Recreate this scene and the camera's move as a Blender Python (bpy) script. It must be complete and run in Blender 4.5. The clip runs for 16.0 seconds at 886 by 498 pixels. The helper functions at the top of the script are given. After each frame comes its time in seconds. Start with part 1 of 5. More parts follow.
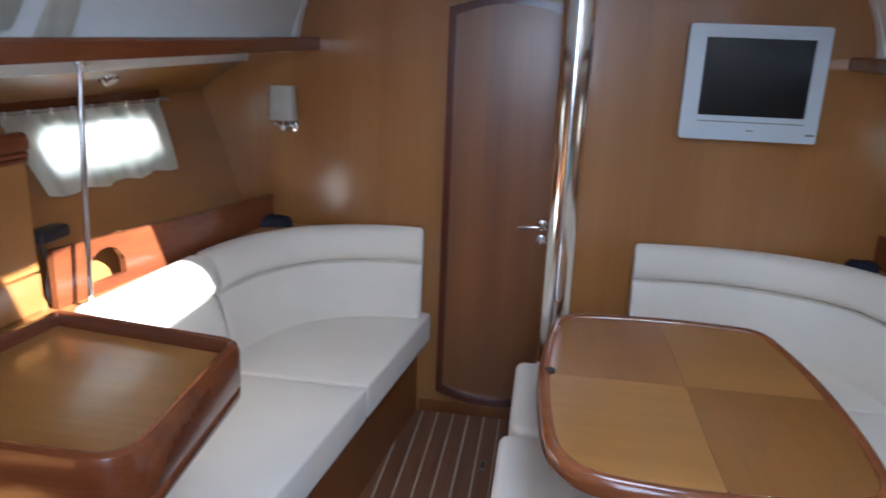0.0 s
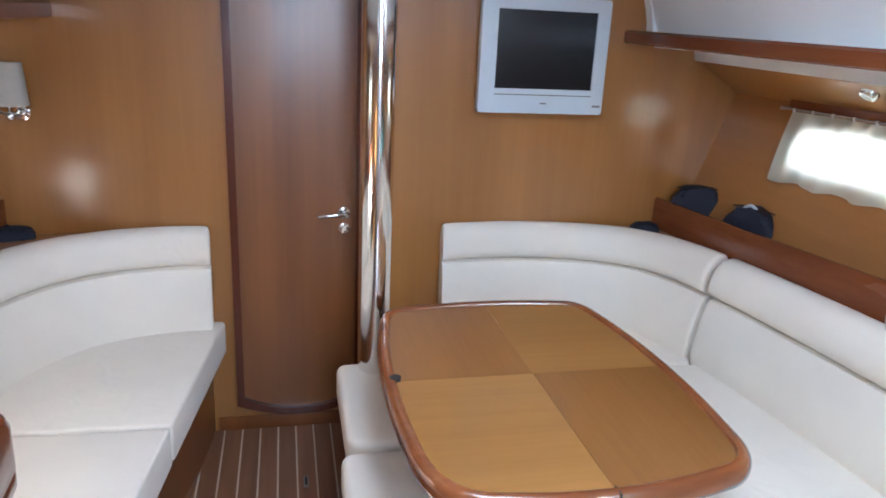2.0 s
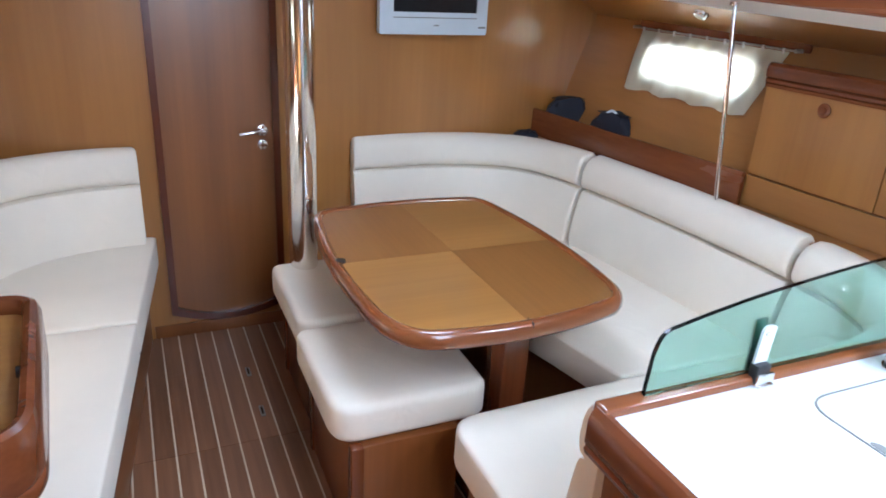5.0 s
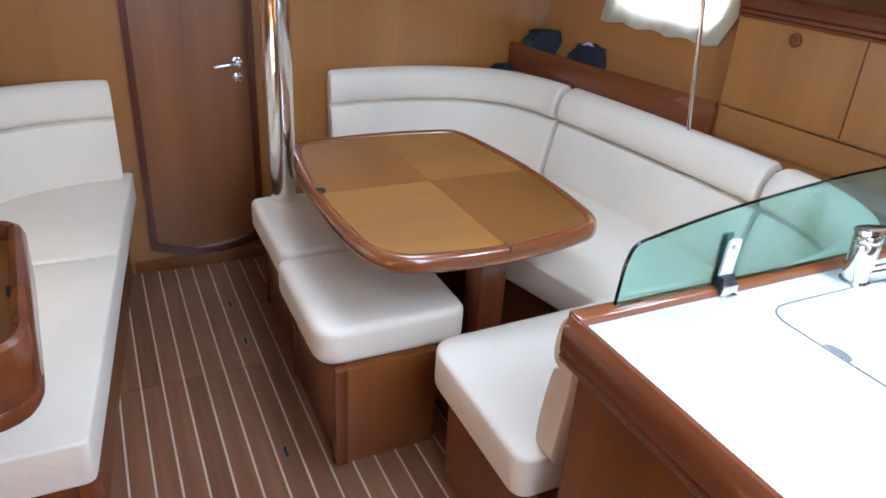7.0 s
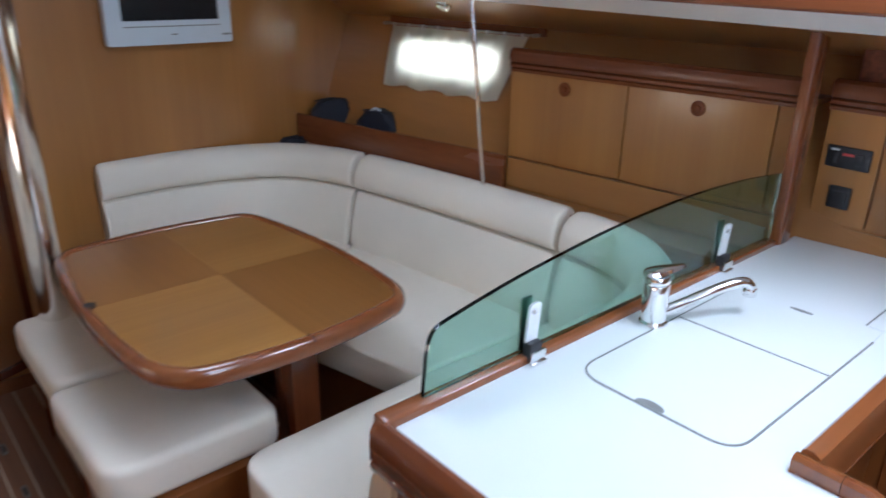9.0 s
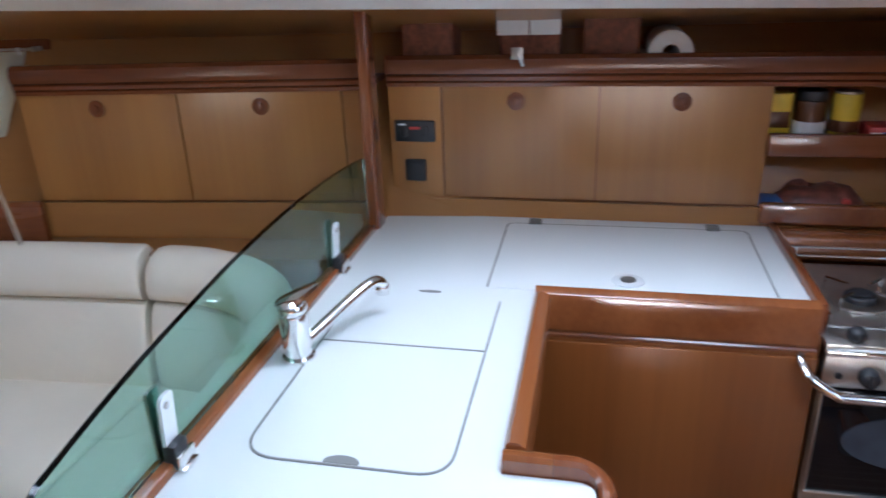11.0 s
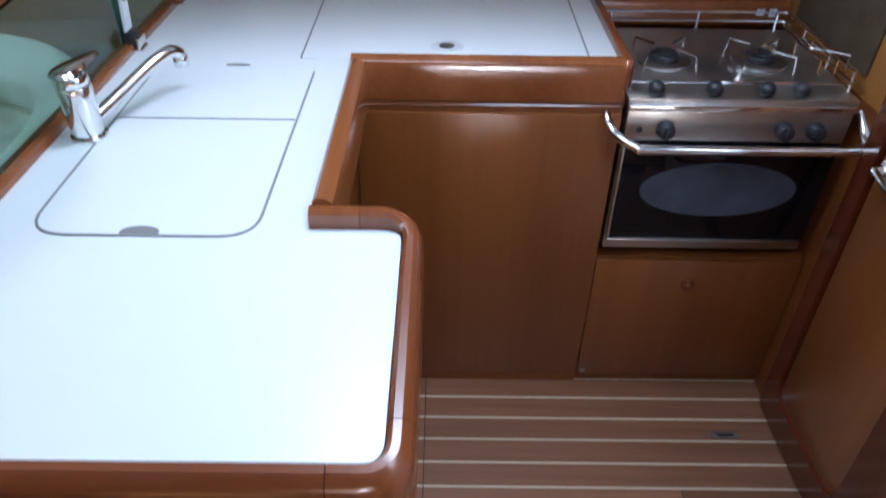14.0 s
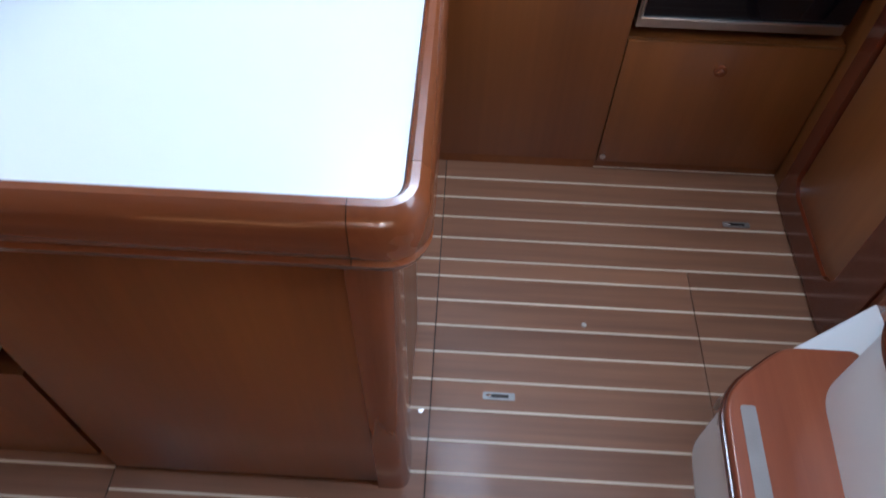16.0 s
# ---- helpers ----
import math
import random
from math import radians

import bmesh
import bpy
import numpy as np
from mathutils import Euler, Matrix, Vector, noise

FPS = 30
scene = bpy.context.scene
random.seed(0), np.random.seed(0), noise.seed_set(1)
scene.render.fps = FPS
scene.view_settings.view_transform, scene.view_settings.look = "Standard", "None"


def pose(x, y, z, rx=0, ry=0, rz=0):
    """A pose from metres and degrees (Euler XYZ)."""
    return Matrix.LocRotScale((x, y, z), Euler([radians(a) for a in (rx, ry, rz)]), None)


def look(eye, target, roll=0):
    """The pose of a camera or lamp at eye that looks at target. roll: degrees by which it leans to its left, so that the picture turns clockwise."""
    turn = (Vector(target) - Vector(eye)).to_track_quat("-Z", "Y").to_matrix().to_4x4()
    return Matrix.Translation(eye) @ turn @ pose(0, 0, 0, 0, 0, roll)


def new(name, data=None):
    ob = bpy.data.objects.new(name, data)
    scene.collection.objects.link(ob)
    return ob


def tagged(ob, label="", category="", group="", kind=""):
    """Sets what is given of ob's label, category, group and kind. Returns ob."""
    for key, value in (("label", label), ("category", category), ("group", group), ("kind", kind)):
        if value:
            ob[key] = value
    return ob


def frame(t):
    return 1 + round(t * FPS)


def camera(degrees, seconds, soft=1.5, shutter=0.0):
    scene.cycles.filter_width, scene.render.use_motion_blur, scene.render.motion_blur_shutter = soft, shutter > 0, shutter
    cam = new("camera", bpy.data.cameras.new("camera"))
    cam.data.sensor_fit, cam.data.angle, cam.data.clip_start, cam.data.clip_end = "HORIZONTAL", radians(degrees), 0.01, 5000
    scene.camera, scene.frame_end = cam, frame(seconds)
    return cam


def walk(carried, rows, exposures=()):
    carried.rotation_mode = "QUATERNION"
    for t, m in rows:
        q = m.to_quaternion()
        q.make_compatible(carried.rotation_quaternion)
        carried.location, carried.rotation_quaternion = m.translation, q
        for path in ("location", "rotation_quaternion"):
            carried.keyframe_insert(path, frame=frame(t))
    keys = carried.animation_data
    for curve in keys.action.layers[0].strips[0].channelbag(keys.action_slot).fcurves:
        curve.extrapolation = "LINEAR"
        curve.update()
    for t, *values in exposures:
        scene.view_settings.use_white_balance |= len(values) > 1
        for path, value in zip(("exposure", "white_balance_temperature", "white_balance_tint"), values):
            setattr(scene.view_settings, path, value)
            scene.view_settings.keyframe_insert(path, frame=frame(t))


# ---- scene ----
cam = camera(63.82, 16.0, soft=1.7, shutter=0.5)
PATH = [
    (0.0, 0.3976, 0.5051, 1.6342, 74.181, -2.123, 8.547),
    (0.5, 0.3054, 0.5476, 1.6339, 73.007, -3.410, 1.628),
    (1.0, 0.2552, 0.6659, 1.6225, 72.831, -2.952, -3.691),
    (1.5, 0.2321, 0.7517, 1.6276, 73.300, -2.904, -8.475),
    (2.0, 0.1859, 0.7579, 1.6313, 72.711, -2.655, -12.115),
    (2.5, 0.0848, 0.6823, 1.6338, 72.272, -3.124, -15.970),
    (3.0, -0.0089, 0.5919, 1.6267, 71.174, -1.843, -20.071),
    (3.2, -0.0290, 0.5656, 1.6344, 70.591, -1.998, -21.335),
    (5.3, -0.1024, 0.4133, 1.6482, 67.467, -3.312, -24.108),
    (5.5, -0.1044, 0.4055, 1.6417, 67.413, -3.315, -25.591),
    (6.0, -0.1379, 0.3862, 1.6401, 66.259, -4.103, -26.881),
    (6.5, -0.1497, 0.3710, 1.6263, 64.709, -3.718, -26.296),
    (7.0, -0.1331, 0.3729, 1.6182, 63.334, -3.417, -25.178),
    (7.5, -0.1459, 0.3891, 1.6229, 64.779, -3.300, -26.269),
    (8.0, -0.1186, 0.3767, 1.6373, 66.991, -1.652, -29.425),
    (8.5, -0.0610, 0.3684, 1.6484, 67.903, -1.640, -34.483),
    (9.0, 0.0202, 0.4558, 1.6249, 68.624, -0.970, -40.996),
    (9.5, 0.1320, 0.5436, 1.6358, 68.989, -1.181, -48.619),
    (10.0, 0.1976, 0.6202, 1.5994, 69.161, -1.083, -57.227),
    (10.2, 0.2116, 0.6472, 1.5914, 69.107, -0.065, -62.140),
    (12.3, 0.1505, 0.6714, 1.6211, 66.435, -0.264, -90.117),
    (12.5, 0.1548, 0.6294, 1.6148, 66.184, -0.614, -90.519),
    (13.0, 0.1647, 0.5604, 1.5985, 62.873, -0.138, -88.923),
    (13.5, 0.1742, 0.5698, 1.5475, 57.792, -0.387, -88.730),
    (14.0, 0.1845, 0.5868, 1.5141, 52.853, -0.731, -89.810),
    (14.5, 0.1767, 0.5889, 1.5026, 48.241, -0.951, -89.531),
    (15.0, 0.1707, 0.5907, 1.4821, 44.163, -1.244, -89.012),
    (15.5, 0.1562, 0.5854, 1.4743, 40.466, -1.114, -88.056),
    (16.0, 0.1356, 0.5821, 1.4765, 37.118, -1.003, -87.026),
]
walk(cam, [(t, pose(*p)) for t, *p in PATH], [(0.0, 2.55, 4980, 10), (0.8, 3.05, 5020, 10), (1.5, 3.25, 5060, 10), (7.0, 3.15, 5220, 10), (8.5, 2.75, 5220, 10), (10.0, 2.15, 5220, 10), (12.5, 2.9, 5200, 10), (13.2, 2.75, 5180, 10), (14.4, 2.25, 5100, 10), (16.0, 2.42, 5120, 10)])

# ---------------------------------------------------------------- light
world = bpy.data.worlds.new("sky")
scene.world = world
world.use_nodes = True
wn = world.node_tree.nodes
sky = wn.new("ShaderNodeTexSky")
sky.sky_type, sky.sun_disc = "NISHITA", False
sky.sun_elevation, sky.sun_rotation = radians(39), radians(115)
world.node_tree.links.new(sky.outputs[0], wn["Background"].inputs[0])
wn["Background"].inputs[1].default_value = 0.05


def lamp(name, kind, m, energy, colour, **more):
    data = bpy.data.lights.new(name, kind)
    data.energy, data.color = energy, colour
    ob = new(name, data)
    ob.matrix_world = m
    return ob, data


SUN_WAY = Vector((-1.38, 0.42, -1.027))
sun, sun_data = lamp("sun", "SUN", look((0, 0, 9), Vector((0, 0, 9)) + SUN_WAY), 5.0, (1.0, 0.93, 0.82))
sun_data.angle = radians(0.6)
# daylight in the openings of the coachroof; the one over the galley is added
gate, gate_data = lamp("companionway_daylight", "AREA", look((0.42, -0.60, 1.76), (0.55, 2.40, 1.35)), 2.45, (0.90, 0.96, 1.0))
gate_data.shape, gate_data.size, gate_data.size_y = "RECTANGLE", 0.68, 0.9
hatch_lamp, hatch_data = lamp("hatch_daylight", "AREA", look((0.66, 1.98, 2.025), (0.66, 1.985, 0.0)), 1.45, (0.93, 0.97, 1.0))
hatch_data.shape, hatch_data.size, hatch_data.size_y = "RECTANGLE", 0.5, 0.5

top_lamp, top_data = lamp("companionway_sky", "AREA", look((0.42, 0.21, 2.025), (0.42, 0.215, 0.0)), 1.5, (0.88, 0.95, 1.0))
top_data.shape, top_data.size, top_data.size_y = "RECTANGLE", 0.66, 0.44
# added fill over the galley, brightening worktop and aft bulkhead; no known opening
galley_fill, galley_data = lamp("galley_hatch_daylight", "AREA", look((1.39, 0.62, 2.025), (1.39, 0.625, 0.0)), 2.35, (0.97, 0.98, 1.0))
galley_data.shape, galley_data.size, galley_data.size_y = "RECTANGLE", 0.36, 0.5

# ---------------------------------------------------------------- materials
def nodes_of(name):
    m = bpy.data.materials.new(name)
    m.use_nodes = True
    nt = m.node_tree
    return m, nt.nodes, nt.links, nt.nodes["Principled BSDF"]


def setp(b, **kw):
    for k, v in kw.items():
        b.inputs[k.replace("_", " ")].default_value = v


def wood(name, light, dark, grain="z", rough=0.3, coat=0.35, scale=1.0, pores=0.25, coat_rough=0.12):
    m, n, l, b = nodes_of(name)
    tc, mp = n.new("ShaderNodeTexCoord"), n.new("ShaderNodeMapping")
    s = {"x": (2.2, 55, 55), "y": (55, 2.2, 55), "z": (55, 55, 2.2)}[grain]
    mp.inputs["Scale"].default_value = [v * scale for v in s]
    info = n.new("ShaderNodeObjectInfo")
    shift = n.new("ShaderNodeVectorMath")
    shift.operation = "MULTIPLY_ADD"
    l.new(info.outputs["Random"], shift.inputs[0])
    shift.inputs[1].default_value = (3.1, 5.7, 4.3)
    l.new(tc.outputs["Object"], shift.inputs[2])
    l.new(shift.outputs[0], mp.inputs["Vector"])
    fine, big = n.new("ShaderNodeTexNoise"), n.new("ShaderNodeTexNoise")
    fine.inputs["Scale"].default_value, fine.inputs["Detail"].default_value = 1.0, 7
    big.inputs["Scale"].default_value, big.inputs["Detail"].default_value = 0.11, 3
    l.new(mp.outputs[0], fine.inputs["Vector"])
    l.new(mp.outputs[0], big.inputs["Vector"])
    mix = n.new("ShaderNodeMath")
    mix.operation = "MULTIPLY_ADD"
    l.new(fine.outputs[0], mix.inputs[0])
    mix.inputs[1].default_value = pores * 2
    off = n.new("ShaderNodeMath")
    off.operation = "MULTIPLY_ADD"
    l.new(big.outputs[0], off.inputs[0])
    off.inputs[1].default_value, off.inputs[2].default_value = 1.5, -0.25 - pores
    l.new(off.outputs[0], mix.inputs[2])
    ramp = n.new("ShaderNodeValToRGB")
    ramp.color_ramp.elements[0].position, ramp.color_ramp.elements[1].position = 0.2, 0.85
    ramp.color_ramp.elements[0].color, ramp.color_ramp.elements[1].color = (*dark, 1), (*light, 1)
    l.new(mix.outputs[0], ramp.inputs[0])
    hsv = n.new("ShaderNodeHueSaturation")
    val = n.new("ShaderNodeMapRange")
    l.new(info.outputs["Random"], val.inputs["Value"])
    val.inputs["To Min"].default_value, val.inputs["To Max"].default_value = 0.93, 1.07
    l.new(val.outputs[0], hsv.inputs["Value"])
    l.new(ramp.outputs[0], hsv.inputs["Color"])
    l.new(hsv.outputs[0], b.inputs["Base Color"])
    rr = n.new("ShaderNodeMapRange")
    l.new(big.outputs[0], rr.inputs["Value"])
    rr.inputs["To Min"].default_value, rr.inputs["To Max"].default_value = rough - 0.06, rough + 0.1
    l.new(rr.outputs[0], b.inputs["Roughness"])
    bump = n.new("ShaderNodeBump")
    bump.inputs["Strength"].default_value, bump.inputs["Distance"].default_value = 0.06, 0.002
    l.new(fine.outputs[0], bump.inputs["Height"])
    l.new(bump.outputs[0], b.inputs["Normal"])
    setp(b, Coat_Weight=coat, Coat_Roughness=coat_rough)
    return m


def plain(name, colour, rough=0.5, metal=0.0, var=0.06, scale=18.0, bump=0.03, grain=400.0, rvar=0.03, **kw):
    m, n, l, b = nodes_of(name)
    tc = n.new("ShaderNodeTexCoord")
    a, c = n.new("ShaderNodeTexNoise"), n.new("ShaderNodeTexNoise")
    a.inputs["Scale"].default_value, a.inputs["Detail"].default_value = scale, 5
    c.inputs["Scale"].default_value, c.inputs["Detail"].default_value = grain, 2
    l.new(tc.outputs["Object"], a.inputs["Vector"])
    l.new(tc.outputs["Object"], c.inputs["Vector"])
    hsv, mr = n.new("ShaderNodeHueSaturation"), n.new("ShaderNodeMapRange")
    mr.inputs["From Min"].default_value, mr.inputs["From Max"].default_value = 0.3, 0.7
    mr.inputs["To Min"].default_value, mr.inputs["To Max"].default_value = 1 - var, 1 + var
    l.new(a.outputs[0], mr.inputs["Value"])
    hsv.inputs["Color"].default_value = (*colour, 1)
    l.new(mr.outputs[0], hsv.inputs["Value"])
    l.new(hsv.outputs[0], b.inputs["Base Color"])
    r2 = n.new("ShaderNodeMapRange")
    r2.inputs["To Min"].default_value, r2.inputs["To Max"].default_value = max(rough - rvar, 0.02), rough + rvar
    l.new(a.outputs[0], r2.inputs["Value"])
    l.new(r2.outputs[0], b.inputs["Roughness"])
    if bump:
        bp = n.new("ShaderNodeBump")
        bp.inputs["Strength"].default_value, bp.inputs["Distance"].default_value = bump, 0.002
        l.new(c.outputs[0], bp.inputs["Height"])
        l.new(bp.outputs[0], b.inputs["Normal"])
    setp(b, Metallic=metal, **kw)
    return m


AMBER = wood("amber_veneer", (0.362, 0.160, 0.036), (0.270, 0.111, 0.024), "z", pores=0.2, coat=0.6, coat_rough=0.13)
AMBER_Y = wood("amber_veneer_lengthwise", (0.365, 0.162, 0.042), (0.28, 0.120, 0.030), "y", pores=0.2)
DOOR = wood("door_veneer", (0.270, 0.098, 0.021), (0.185, 0.062, 0.013), "z", rough=0.36, coat=1.0, coat_rough=0.24)
RED_X = wood("mahogany_x", (0.205, 0.060, 0.018), (0.115, 0.030, 0.010), "x", rough=0.22, coat=0.55, scale=1.4)
RED_Y = wood("mahogany_y", (0.205, 0.060, 0.018), (0.115, 0.030, 0.010), "y", rough=0.22, coat=0.55, scale=1.4)
RED_Z = wood("mahogany_z", (0.205, 0.060, 0.018), (0.115, 0.030, 0.010), "z", rough=0.22, coat=0.55, scale=1.4)
STEP = wood("step_mahogany", (0.36, 0.105, 0.042), (0.24, 0.06, 0.024), "x", rough=0.34, coat=0.3, scale=1.2)
RIM = wood("table_rim_mahogany", (0.275, 0.090, 0.026), (0.17, 0.049, 0.014), "x", rough=0.18, coat=0.8, scale=1.2)
RIM_Z = wood("post_mahogany", (0.275, 0.090, 0.026), (0.17, 0.049, 0.014), "z", rough=0.24, coat=0.6, scale=1.2)
DARK_Z = wood("dark_mahogany", (0.120, 0.027, 0.010), (0.062, 0.013, 0.005), "z", rough=0.2, coat=0.7, scale=1.4)
OAK_X = wood("table_veneer_x", (0.40, 0.190, 0.046), (0.30, 0.132, 0.030), "x", rough=0.28, pores=0.28, coat=0.45)
OAK_Y = wood("table_veneer_y", (0.300, 0.128, 0.030), (0.215, 0.086, 0.019), "y", rough=0.28, pores=0.28, coat=0.45)
CABINET = wood("cabinet_veneer", (0.225, 0.074, 0.015), (0.150, 0.045, 0.009), "z", rough=0.33, coat=0.35)
TEAK = wood("sole_teak", (0.250, 0.112, 0.052), (0.160, 0.070, 0.033), "y", rough=0.45, coat=0.12, pores=0.5)
HOLLY = wood("sole_holly", (0.62, 0.51, 0.37), (0.48, 0.38, 0.27), "y", rough=0.45, coat=0.1)


def upholstery(name, colour):
    """Leather-like cloth: fine grain over soft pulls and creases."""
    m, n, l, b = nodes_of(name)
    tc = n.new("ShaderNodeTexCoord")
    fold, grain, tone = n.new("ShaderNodeTexNoise"), n.new("ShaderNodeTexNoise"), n.new("ShaderNodeTexNoise")
    for k, (sc, de) in zip((fold, grain, tone), ((11, 2), (700, 2), (3.5, 4))):
        k.inputs["Scale"].default_value, k.inputs["Detail"].default_value = sc, de
        l.new(tc.outputs["Object"], k.inputs["Vector"])
    fold.inputs["Distortion"].default_value = 1.4
    b1, b2 = n.new("ShaderNodeBump"), n.new("ShaderNodeBump")
    b1.inputs["Strength"].default_value, b1.inputs["Distance"].default_value = 0.22, 0.012
    b2.inputs["Strength"].default_value, b2.inputs["Distance"].default_value = 0.22, 0.002
    l.new(fold.outputs[0], b1.inputs["Height"])
    l.new(grain.outputs[0], b2.inputs["Height"])
    l.new(b1.outputs[0], b2.inputs["Normal"])
    l.new(b2.outputs[0], b.inputs["Normal"])
    hsv, mr = n.new("ShaderNodeHueSaturation"), n.new("ShaderNodeMapRange")
    mr.inputs["From Min"].default_value, mr.inputs["From Max"].default_value = 0.3, 0.7
    mr.inputs["To Min"].default_value, mr.inputs["To Max"].default_value = 0.95, 1.03
    hsv.inputs["Color"].default_value = (*colour, 1)
    l.new(tone.outputs[0], mr.inputs["Value"])
    l.new(mr.outputs[0], hsv.inputs["Value"])
    l.new(hsv.outputs[0], b.inputs["Base Color"])
    setp(b, Roughness=0.55, Sheen_Weight=0.12)
    return m


CREAM = upholstery("cream_upholstery", (0.80, 0.725, 0.608))
GEL = plain("white_gelcoat", (0.80, 0.80, 0.77), 0.35, var=0.03, scale=4)
LINER = plain("white_vinyl_liner", (0.74, 0.74, 0.72), 0.55, var=0.03, scale=3, bump=0.1)
LAMINATE = plain("white_laminate", (0.70, 0.718, 0.71), 0.28, var=0.0, scale=5, bump=0.01, rvar=0.002)
SEAM = plain("grey_seam", (0.20, 0.20, 0.19), 0.6)
GAP = plain("dark_gap", (0.02, 0.014, 0.010), 0.8)
CHROME = plain("polished_chrome", (0.82, 0.82, 0.82), 0.10, 1.0, var=0.02, bump=0)
# lighter copy of the cooker's steel: light reflected off the hob, as colour
STEEL_LIT = plain("brushed_steel_lit", (0.56, 0.54, 0.51), 0.38, 1.0, var=0.08, scale=14)
STEEL = plain("brushed_steel", (0.50, 0.48, 0.45), 0.34, 1.0, var=0.06, scale=30)
MAST = plain("polished_aluminium", (0.86, 0.84, 0.80), 0.13, 1.0, var=0.03, bump=0)
GREYMETAL = plain("dull_grey_metal", (0.22, 0.215, 0.20), 0.35, 0.7, var=0.08)
BLACK = plain("black_plastic", (0.018, 0.019, 0.022), 0.4)
RUBBER = plain("dark_cloth", (0.010, 0.012, 0.022), 0.7, bump=0.3)
SCREEN = plain("tv_screen", (0.012, 0.013, 0.015), 0.22, var=0.02, bump=0)
SILVER = plain("silver_plastic", (0.60, 0.66, 0.71), 0.34, 0.15, var=0.02)
OVENGLASS = plain("oven_glass", (0.006, 0.006, 0.008), 0.05, var=0.02, bump=0, Specular_IOR_Level=0.3)
OVENWIN = plain("oven_window", (0.050, 0.062, 0.085), 0.26, var=0.3, scale=9, bump=0)
SPLASH = plain("smoked_splash_panel", (0.085, 0.062, 0.036), 0.24, var=0.15, bump=0, Specular_IOR_Level=0.35)
# polished metal with its bright reflection put into a pale, half-diffuse colour
LIT_METAL = plain("lit_metal", (0.80, 0.82, 0.83), 0.42, 0.35, var=0.03)
DRAPE = plain("cream_drape", (0.74, 0.69, 0.58), 0.8, var=0.05, scale=9, bump=0.2)
PAD = plain("grey_nonskid", (0.30, 0.27, 0.25), 0.8, bump=0.4)
WICKER = plain("brown_basket", (0.20, 0.065, 0.032), 0.6, var=0.35, scale=70, bump=0.6, grain=160)
PAPER = plain("white_paper", (0.80, 0.80, 0.78), 0.85, bump=0.15)
YELLOW = plain("yellow_packet", (0.72, 0.48, 0.03), 0.4, var=0.1)
BROWNJAR = plain("brown_jar", (0.10, 0.035, 0.015), 0.2)
REDBOX = plain("red_packet", (0.50, 0.05, 0.04), 0.45)
BLUE = plain("blue_packet", (0.05, 0.16, 0.45), 0.4)
RUST = plain("crisp_bag", (0.20, 0.07, 0.05), 0.3, var=0.4, scale=40)
SHADE = plain("lamp_shade_cloth", (0.76, 0.72, 0.64), 0.8, bump=0.2)


def curtain_cloth():
    m, n, l, b = nodes_of("sheer_curtain")
    n.remove(b)
    out = n["Material Output"]
    d, t, mx = n.new("ShaderNodeBsdfDiffuse"), n.new("ShaderNodeBsdfTranslucent"), n.new("ShaderNodeMixShader")
    d.inputs[0].default_value, t.inputs[0].default_value = (0.78, 0.77, 0.70, 1), (0.85, 0.84, 0.72, 1)
    mx.inputs[0].default_value = 0.62
    w, tc, bp = n.new("ShaderNodeTexNoise"), n.new("ShaderNodeTexCoord"), n.new("ShaderNodeBump")
    w.inputs["Scale"].default_value = 600
    l.new(tc.outputs["Object"], w.inputs["Vector"])
    l.new(w.outputs[0], bp.inputs["Height"])
    bp.inputs["Strength"].default_value = 0.1
    l.new(bp.outputs[0], d.inputs["Normal"])
    l.new(d.outputs[0], mx.inputs[1])
    l.new(t.outputs[0], mx.inputs[2])
    l.new(mx.outputs[0], out.inputs[0])
    return m


def glass(name, colour, rough=0.0):
    m, n, l, b = nodes_of(name)
    setp(b, Base_Color=(*colour, 1), Roughness=rough, Transmission_Weight=1.0, IOR=1.45)
    return m


def glow(name, colour, strength):
    m, n, l, b = nodes_of(name)
    setp(b, Base_Color=(*colour, 1), Emission_Color=(*colour, 1), Emission_Strength=strength)
    return m


CURTAIN = curtain_cloth()
GREEN = glass("green_tinted_glass", (0.45, 0.77, 0.67))
CLEAR = glass("clear_acrylic", (0.9, 0.95, 0.95))
OUTSIDE = glow("bright_outdoors", (1.0, 0.99, 0.94), 2.2)

# ---------------------------------------------------------------- mesh helpers
def link(name, bm, material, parent=None, label="", smooth=True, kind="", category="", group=""):
    me = bpy.data.meshes.new(name)
    bmesh.ops.recalc_face_normals(bm, faces=bm.faces)
    bm.to_mesh(me)
    bm.free()
    if smooth:
        me.polygons.foreach_set("use_smooth", [True] * len(me.polygons))
        me.set_sharp_from_angle(angle=radians(38))
    me.materials.append(material)
    ob = new(name, me)
    if parent:
        ob.parent = parent
    return tagged(ob, label, category, group, kind)


def part(name, bm, material, parent, label=""):
    return link(name, bm, material, parent, label)


def thing(name, label, category, group="", kind="", at=(0, 0, 0)):
    ob = new(name)
    ob.location = at
    ob.empty_display_size = 0.05
    return tagged(ob, label, category, group, kind)


def bevel(bm, r, seg=2, edges=None):
    if r > 0:
        bmesh.ops.bevel(bm, geom=edges or bm.edges[:], offset=r, segments=seg, affect="EDGES", profile=0.5, clamp_overlap=True)
    return bm


def box(x0, x1, y0, y1, z0, z1, r=0.0, seg=2, bm=None):
    b = bmesh.new()
    bmesh.ops.create_cube(b, size=1)
    for v in b.verts:
        v.co = ((x0 + x1) / 2 + v.co.x * (x1 - x0), (y0 + y1) / 2 + v.co.y * (y1 - y0), (z0 + z1) / 2 + v.co.z * (z1 - z0))
    bevel(b, r, seg)
    return merge(bm, b)


